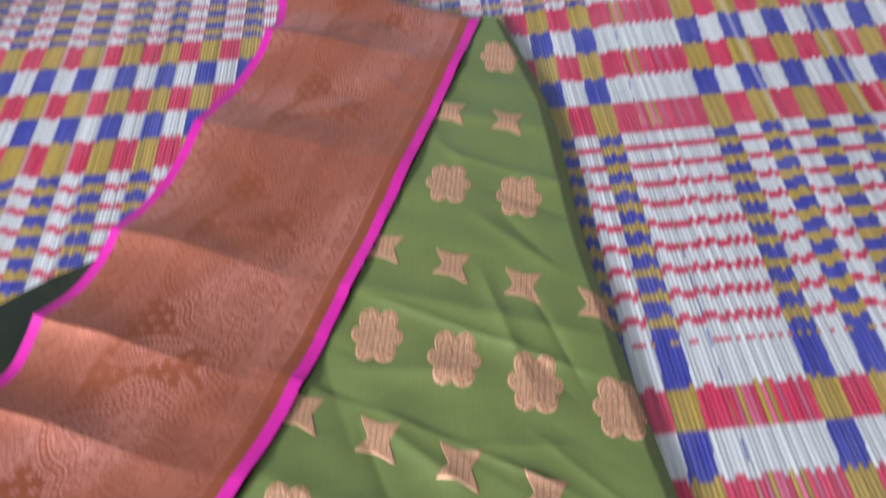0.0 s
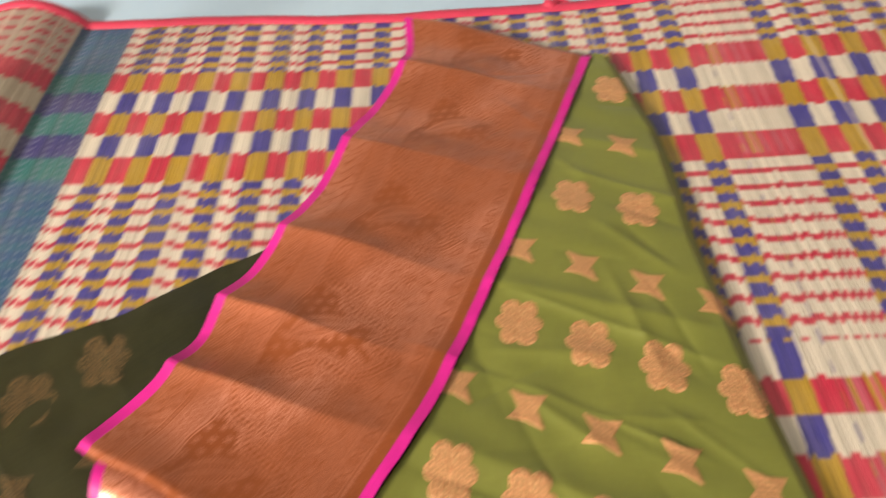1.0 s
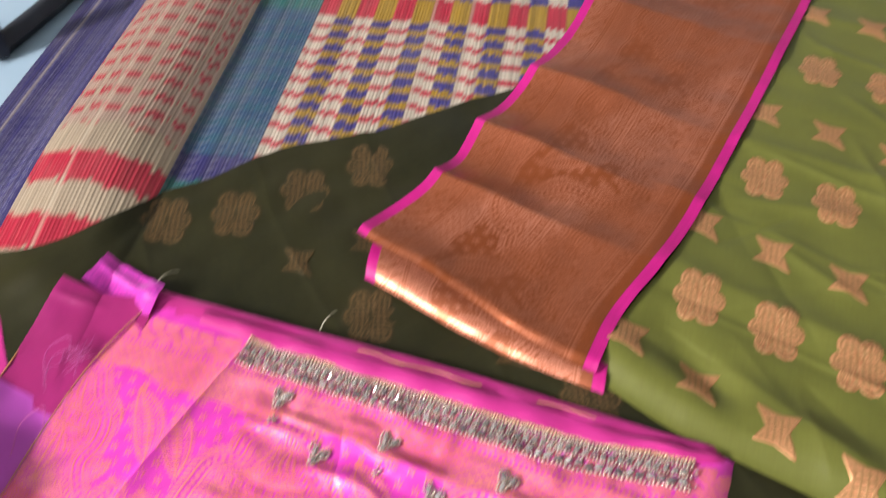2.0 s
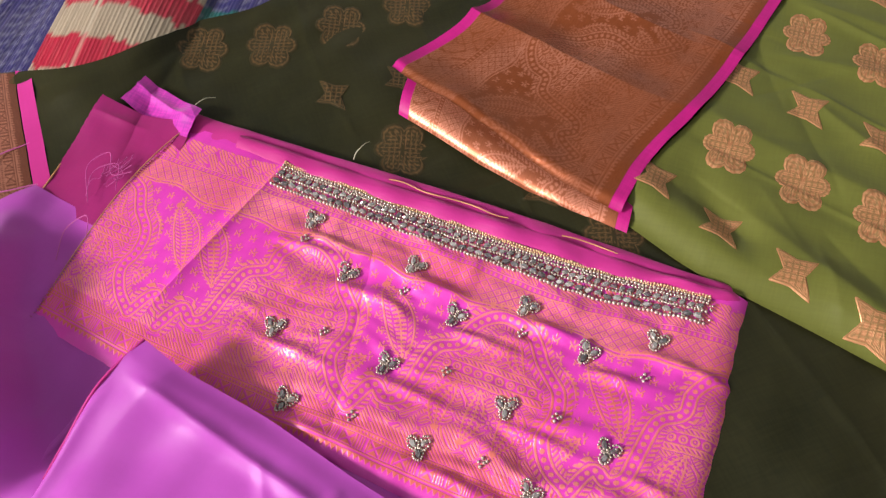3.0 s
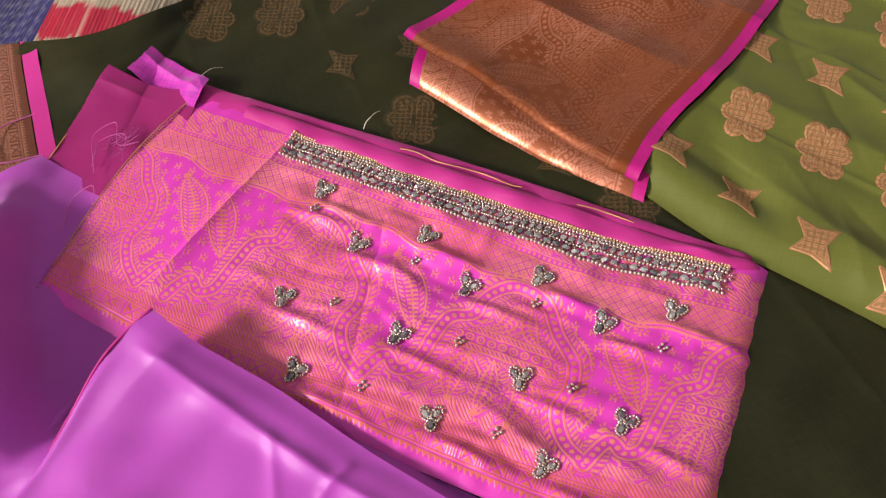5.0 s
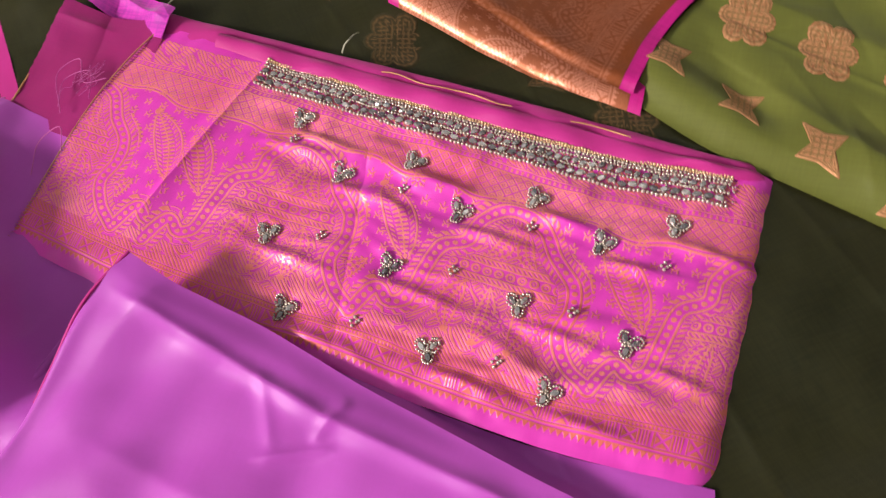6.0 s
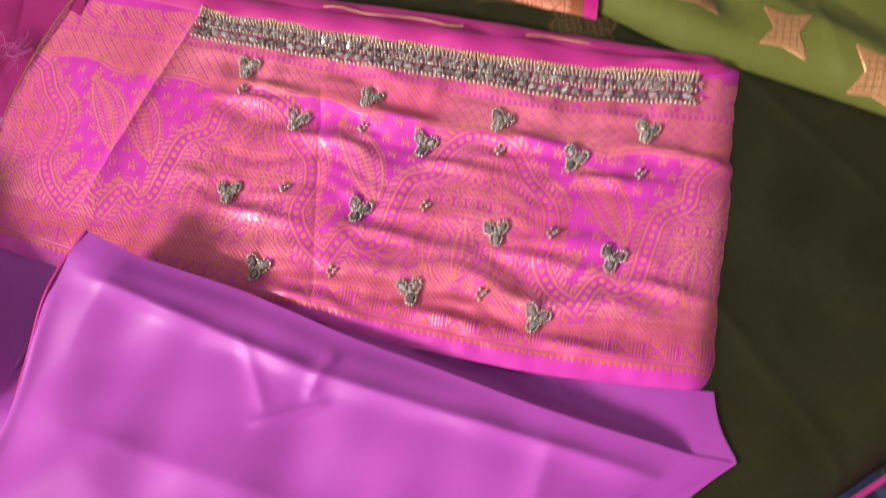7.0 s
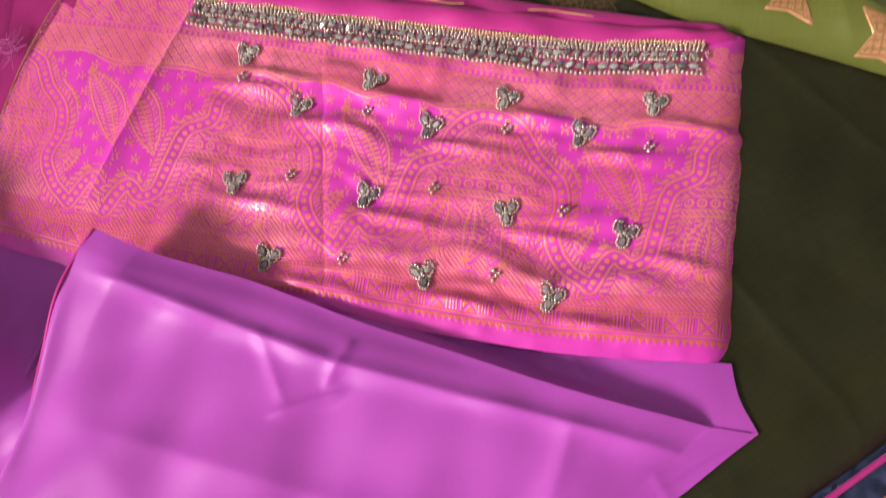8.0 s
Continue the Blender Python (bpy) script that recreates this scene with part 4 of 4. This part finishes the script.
beads("filler_bead", pts, 0.0008, M_STEEL, band, kind="stuff")


def heart_cluster(x, y, turn):
    """Three stones set as a heart in a ring of beads."""
    c = child("heart_cluster", None, blouse, "heart of three smoky stones ringed with beads")
    ca, sa = math.cos(turn), math.sin(turn)

    def spot(px, py):
        return x + px * ca - py * sa, y + px * sa + py * ca

    for px, py, a in ((-0.0034, 0.0030, 2.2), (0.0034, 0.0030, 0.94), (0.0, -0.0034, 1.57)):
        put_stone(c, *spot(px, py), a + turn, STONE_A)
    pts = []
    for px, py, a in ((-0.0034, 0.0030, 2.2), (0.0034, 0.0030, 0.94), (0.0, -0.0034, 1.57)):
        for i in range(13):
            b = i / 13 * 6.283
            ex, ey = 0.0040 * math.cos(b), 0.0030 * math.sin(b)
            p = spot(px + ex * math.cos(a) - ey * math.sin(a) + random.uniform(-0.0003, 0.0003), py + ex * math.sin(a) + ey * math.cos(a) + random.uniform(-0.0003, 0.0003))
            pts.append((*p, on_blouse(*p, 0.0012)))
    for i in range(9):
        p = spot(random.uniform(-0.0042, 0.0042), random.uniform(-0.003, 0.0045))
        pts.append((*p, on_blouse(*p, 0.0020)))
    beads("bead_ring", pts, 0.00088, M_STEEL, c, kind="stuff")


for x, y in BIG:
    heart_cluster(x, y, random.uniform(-0.35, 0.35))
for x, y in SMALL:
    pts = [(x + px, y + py, on_blouse(x + px, y + py, 0.001)) for px, py in ((0, 0.0018), (0.0017, -0.0008), (-0.0017, -0.0008), (0.003, 0.0005), (0, -0.0035))]
    beads("bead_sprig", pts, 0.0012, M_STEEL, blouse, "small sprig of metal beads")

# ---- things beyond the mat ----
Q, (u, v) = patch(((0.22, 0.90), (0.45, 0.86), (0.95, 0.80)), ((0.12, 1.33), (0.45, 1.45), (1.0, 1.40)), ((0.22, 0.90), (0.25, 1.10), (0.12, 1.33)), ((0.95, 0.80), (1.05, 1.1), (1.0, 1.40)), 140, 120)
X, Y = Q[..., 0], Q[..., 1]
ul, vl = mat_local(X, Y)
under = (ul < 0.725) & (vl < 1.03)
rim = np.minimum(np.minimum(u, 1 - u), np.minimum(v, 1 - v))
Z = 0.002 + np.minimum(0.05 * step(rim, 0, 0.12) + 0.012 * ripple(X, Y, 0.16, 2) * step(rim, 0, 0.15), np.where(under, mat_height(ul, vl) - 0.006, 1))
Z = np.maximum(Z, 0.001)
tagged(new("navy_cloth", grid_mesh("navy_cloth", np.stack([X, Y, Z], -1), M_NAVY, np.stack([X, Y], -1))), "rumpled navy blue cloth heaped on the floor by the mat", "cloth")


# ---- threads, piping and odds and ends ----
def strand(name, points, radius, material, parent=None, label="", category=""):
    """A thin round thread through a few places."""
    p = curve_through([(*q, 0)[:3] if len(q) == 2 else q for q in points], np.linspace(0, 1, 14 * len(points)))
    tg = np.gradient(p, axis=0)
    tg /= np.linalg.norm(tg, axis=1)[:, None] + 1e-9
    side = np.cross(tg, (0, 0, 1.0))
    side /= np.linalg.norm(side, axis=1)[:, None] + 1e-9
    up = np.cross(side, tg)
    a = np.linspace(0, 6.28319, 7)
    P = p[None] + radius * (np.cos(a)[:, None, None] * side[None] + np.sin(a)[:, None, None] * up[None])
    me = grid_mesh(name, P, material, np.zeros(P.shape[:2] + (2,)))
    if parent:
        return child(name, me, parent, label)
    return tagged(new(name, me), label, category)


# stitched edges
strand("stitched_edge", [(-0.4068, 0.072, 0.0150), (-0.4078, 0.128, 0.0180), (-0.4048, 0.196, 0.0185), (-0.3968, 0.232, 0.0190), (-0.3908, 0.250, 0.0190)], 0.0005, M_STITCH, blouse, "gold overlock stitch")
strand("stitched_edge", [(-0.4645, 0.160, 0.0150), (-0.4648, 0.203, 0.0165), (-0.4640, 0.245, 0.0165), (-0.4620, 0.252, 0.0165)], 0.0006, M_STITCH, blouse, "gold overlock stitch")
for first, last in ((0, 15), (20, 27)):
    strand("fold_piping", [(-0.225 + 0.0065 * k, 0.2512 - 0.00036 * k + 0.0010 * math.sin(k * 0.9), 0.0206 + 0.0006 * math.sin(k * 1.3)) for k in range(first, last)], 0.0005, M_STITCH, blouse, "gold edge of a folded layer")
# loose ends of thread
strand("loose_thread", [(-0.425, 0.165, 0.017), (-0.438, 0.195, 0.024), (-0.428, 0.205, 0.026), (-0.418, 0.190, 0.022), (-0.405, 0.197, 0.022)], 0.00032, M_THREAD, blouse, "pink loose thread")
strand("loose_thread", [(-0.430, 0.170, 0.016), (-0.434, 0.190, 0.020), (-0.420, 0.200, 0.022), (-0.410, 0.180, 0.019)], 0.00032, M_THREAD, blouse, "pink loose thread")
strand("loose_thread", [(-0.417, 0.115, 0.018), (-0.422, 0.140, 0.022), (-0.412, 0.150, 0.026), (-0.404, 0.135, 0.022)], 0.00032, M_THREAD, blouse, "pink loose thread")
strand("loose_thread", [(-0.470, 0.168, 0.016), (-0.500, 0.150, 0.018), (-0.515, 0.175, 0.018), (-0.500, 0.200, 0.016)], 0.0005, M_THREAD, blouse, "pink loose thread")
strand("loose_thread", [(-0.480, 0.150, 0.016), (-0.505, 0.120, 0.018), (-0.500, 0.090, 0.016), (-0.475, 0.070, 0.018)], 0.0005, M_THREAD, blouse, "pink loose thread")
strand("loose_thread", [(-0.398, 0.268, 0.018), (-0.394, 0.274, 0.021), (-0.391, 0.281, 0.020), (-0.387, 0.287, 0.016)], 0.0003, M_THREAD_PALE, blouse, "pale thread end")
strand("loose_thread", [(-0.258, 0.262, 0.018), (-0.257, 0.265, 0.022), (-0.255, 0.269, 0.024)], 0.0004, M_THREAD_PALE, blouse, "pale thread end")
strand("loose_thread", [(-0.255, 0.269, 0.024), (-0.253, 0.273, 0.025), (-0.251, 0.278, 0.023)], 0.00025, M_THREAD_PALE, blouse, "pale thread end")
for k in range(9):
    hx, hy = -0.424 + random.uniform(-0.006, 0.008), 0.180 + random.uniform(-0.010, 0.014)
    strand("loose_thread", [(hx + random.uniform(-0.004, 0.004) + 0.002 * j, hy + 0.006 * j + random.uniform(-0.005, 0.005), 0.0185 + random.uniform(0, 0.004)) for j in range(4)], 0.00022, M_THREAD, blouse, "pink loose thread")
for k in range(46):
    y = 0.072 + 0.178 * k / 45 + random.uniform(-0.001, 0.001)
    x = np.interp(y, (0.070, 0.128, 0.196, 0.232, 0.252), (-0.406, -0.407, -0.404, -0.396, -0.390)) + 0.001
    strand("fray", [(x, y, 0.0185), (x - random.uniform(0.001, 0.0022), y + random.uniform(-0.001, 0.001), 0.0182), (x - random.uniform(0.002, 0.0035), y + random.uniform(-0.002, 0.002), 0.017)], 0.0003, M_THREAD, blouse)
for k in range(26):
    x = -0.4485 + 0.003 * math.sin(k)
    y = 0.257 + 0.027 * k / 25
    strand("fray", [(x + 0.003, y, 0.0168), (x - random.uniform(0.001, 0.003), y + random.uniform(-0.001, 0.002), 0.0175), (x - random.uniform(0.003, 0.006), y + random.uniform(-0.002, 0.004), 0.016)], 0.0003, M_PURPLE, blouse)

# pink and navy trims along the saree's rolled lower edge
e = lambda s, t, z: (S0[0] + s * E1[0] + t * E2[0], S0[1] + s * E1[1] + t * E2[1], z)
strand("pink_trim", [e(0.10, 0.628, 0.008), e(0.24, 0.627, 0.008), e(0.34, 0.626, 0.009), e(0.50, 0.627, 0.009)], 0.0016, M_MAGENTA, saree, "pink selvedge line")
ss, tt2 = np.linspace(0.05, 0.60, 300), np.linspace(0.0, 1.0, 16)
S, T = np.meshgrid(ss, tt2)
t3 = 0.600 + 0.041 * T + 0.0015 * ripple(S, T * 0, 0.03, 2)
X, Y = S0[0] + S * E1[0] + t3 * E2[0], S0[1] + S * E1[1] + t3 * E2[1]
Z = ground(X, Y) + 0.0022 + 0.0012 * ripple(X, Y, 0.012, 1) + 0.001 * ripple(X, Y, 0.005, 2)
child("navy_trim", grid_mesh("navy_trim", np.stack([X, Y, Z], -1), M_NAVY_SHINE, np.stack([S, T], -1)), mat, "crinkled navy binding strip")

# knot in the binding
bm = bmesh.new()
bmesh.ops.create_icosphere(bm, subdivisions=2, radius=0.011)
for q in bm.verts:
    q.co += Vector((noise.noise(q.co * 160), noise.noise(q.co * 160 + Vector((5, 0, 0))), 0.5 * noise.noise(q.co * 160 + Vector((0, 7, 0))))) * 0.006
    q.co.z *= 0.6
kx, ky = 0.054, 1.036
bmesh.ops.transform(bm, verts=bm.verts, matrix=Matrix.Translation((kx, ky, 0.008)))
part("binding_knot", bm, M_BIND, mat, "knotted end of the red tape")
strand("binding_tail", [(0.050, 1.030, 0.006), (0.066, 1.044, 0.010), (0.082, 1.040, 0.006), (0.094, 1.032, 0.004)], 0.0032, M_BIND, mat, "loose end of the red tape")

# foot of a dark stand on the floor beside the mat
stand = thing("metal_stand", "dark painted metal stand foot on the pale floor", "stand")
strand("leg", [(-0.722, 0.512, 0.004), (-0.735, 0.520, 0.14), (-0.748, 0.528, 0.30), (-0.765, 0.536, 0.50)], 0.013, M_LEG, stand)
strand("foot_bar", [(-0.722, 0.515, 0.012), (-0.715, 0.58, 0.012), (-0.712, 0.66, 0.012), (-0.740, 0.80, 0.012)], 0.011, M_LEG, stand)
strand("foot_bar", [(-0.722, 0.515, 0.012), (-0.80, 0.53, 0.012), (-0.92, 0.56, 0.012)], 0.011, M_LEG, stand)

# the flap's pink selvedge and the second fold beside it
strand("flap_selvedge", FLAP_EDGE, 0.0011, M_MAGENTA, blouse, "magenta edge of the violet flap")
strand("flap_fold", [(-0.334, 0.050, 0.0150), (-0.338, 0.010, 0.0165), (-0.356, -0.045, 0.0170), (-0.388, -0.140, 0.0170), (-0.43, -0.23, 0.0165)], 0.0040, M_PURPLE, blouse, "soft violet fold beside the flap")
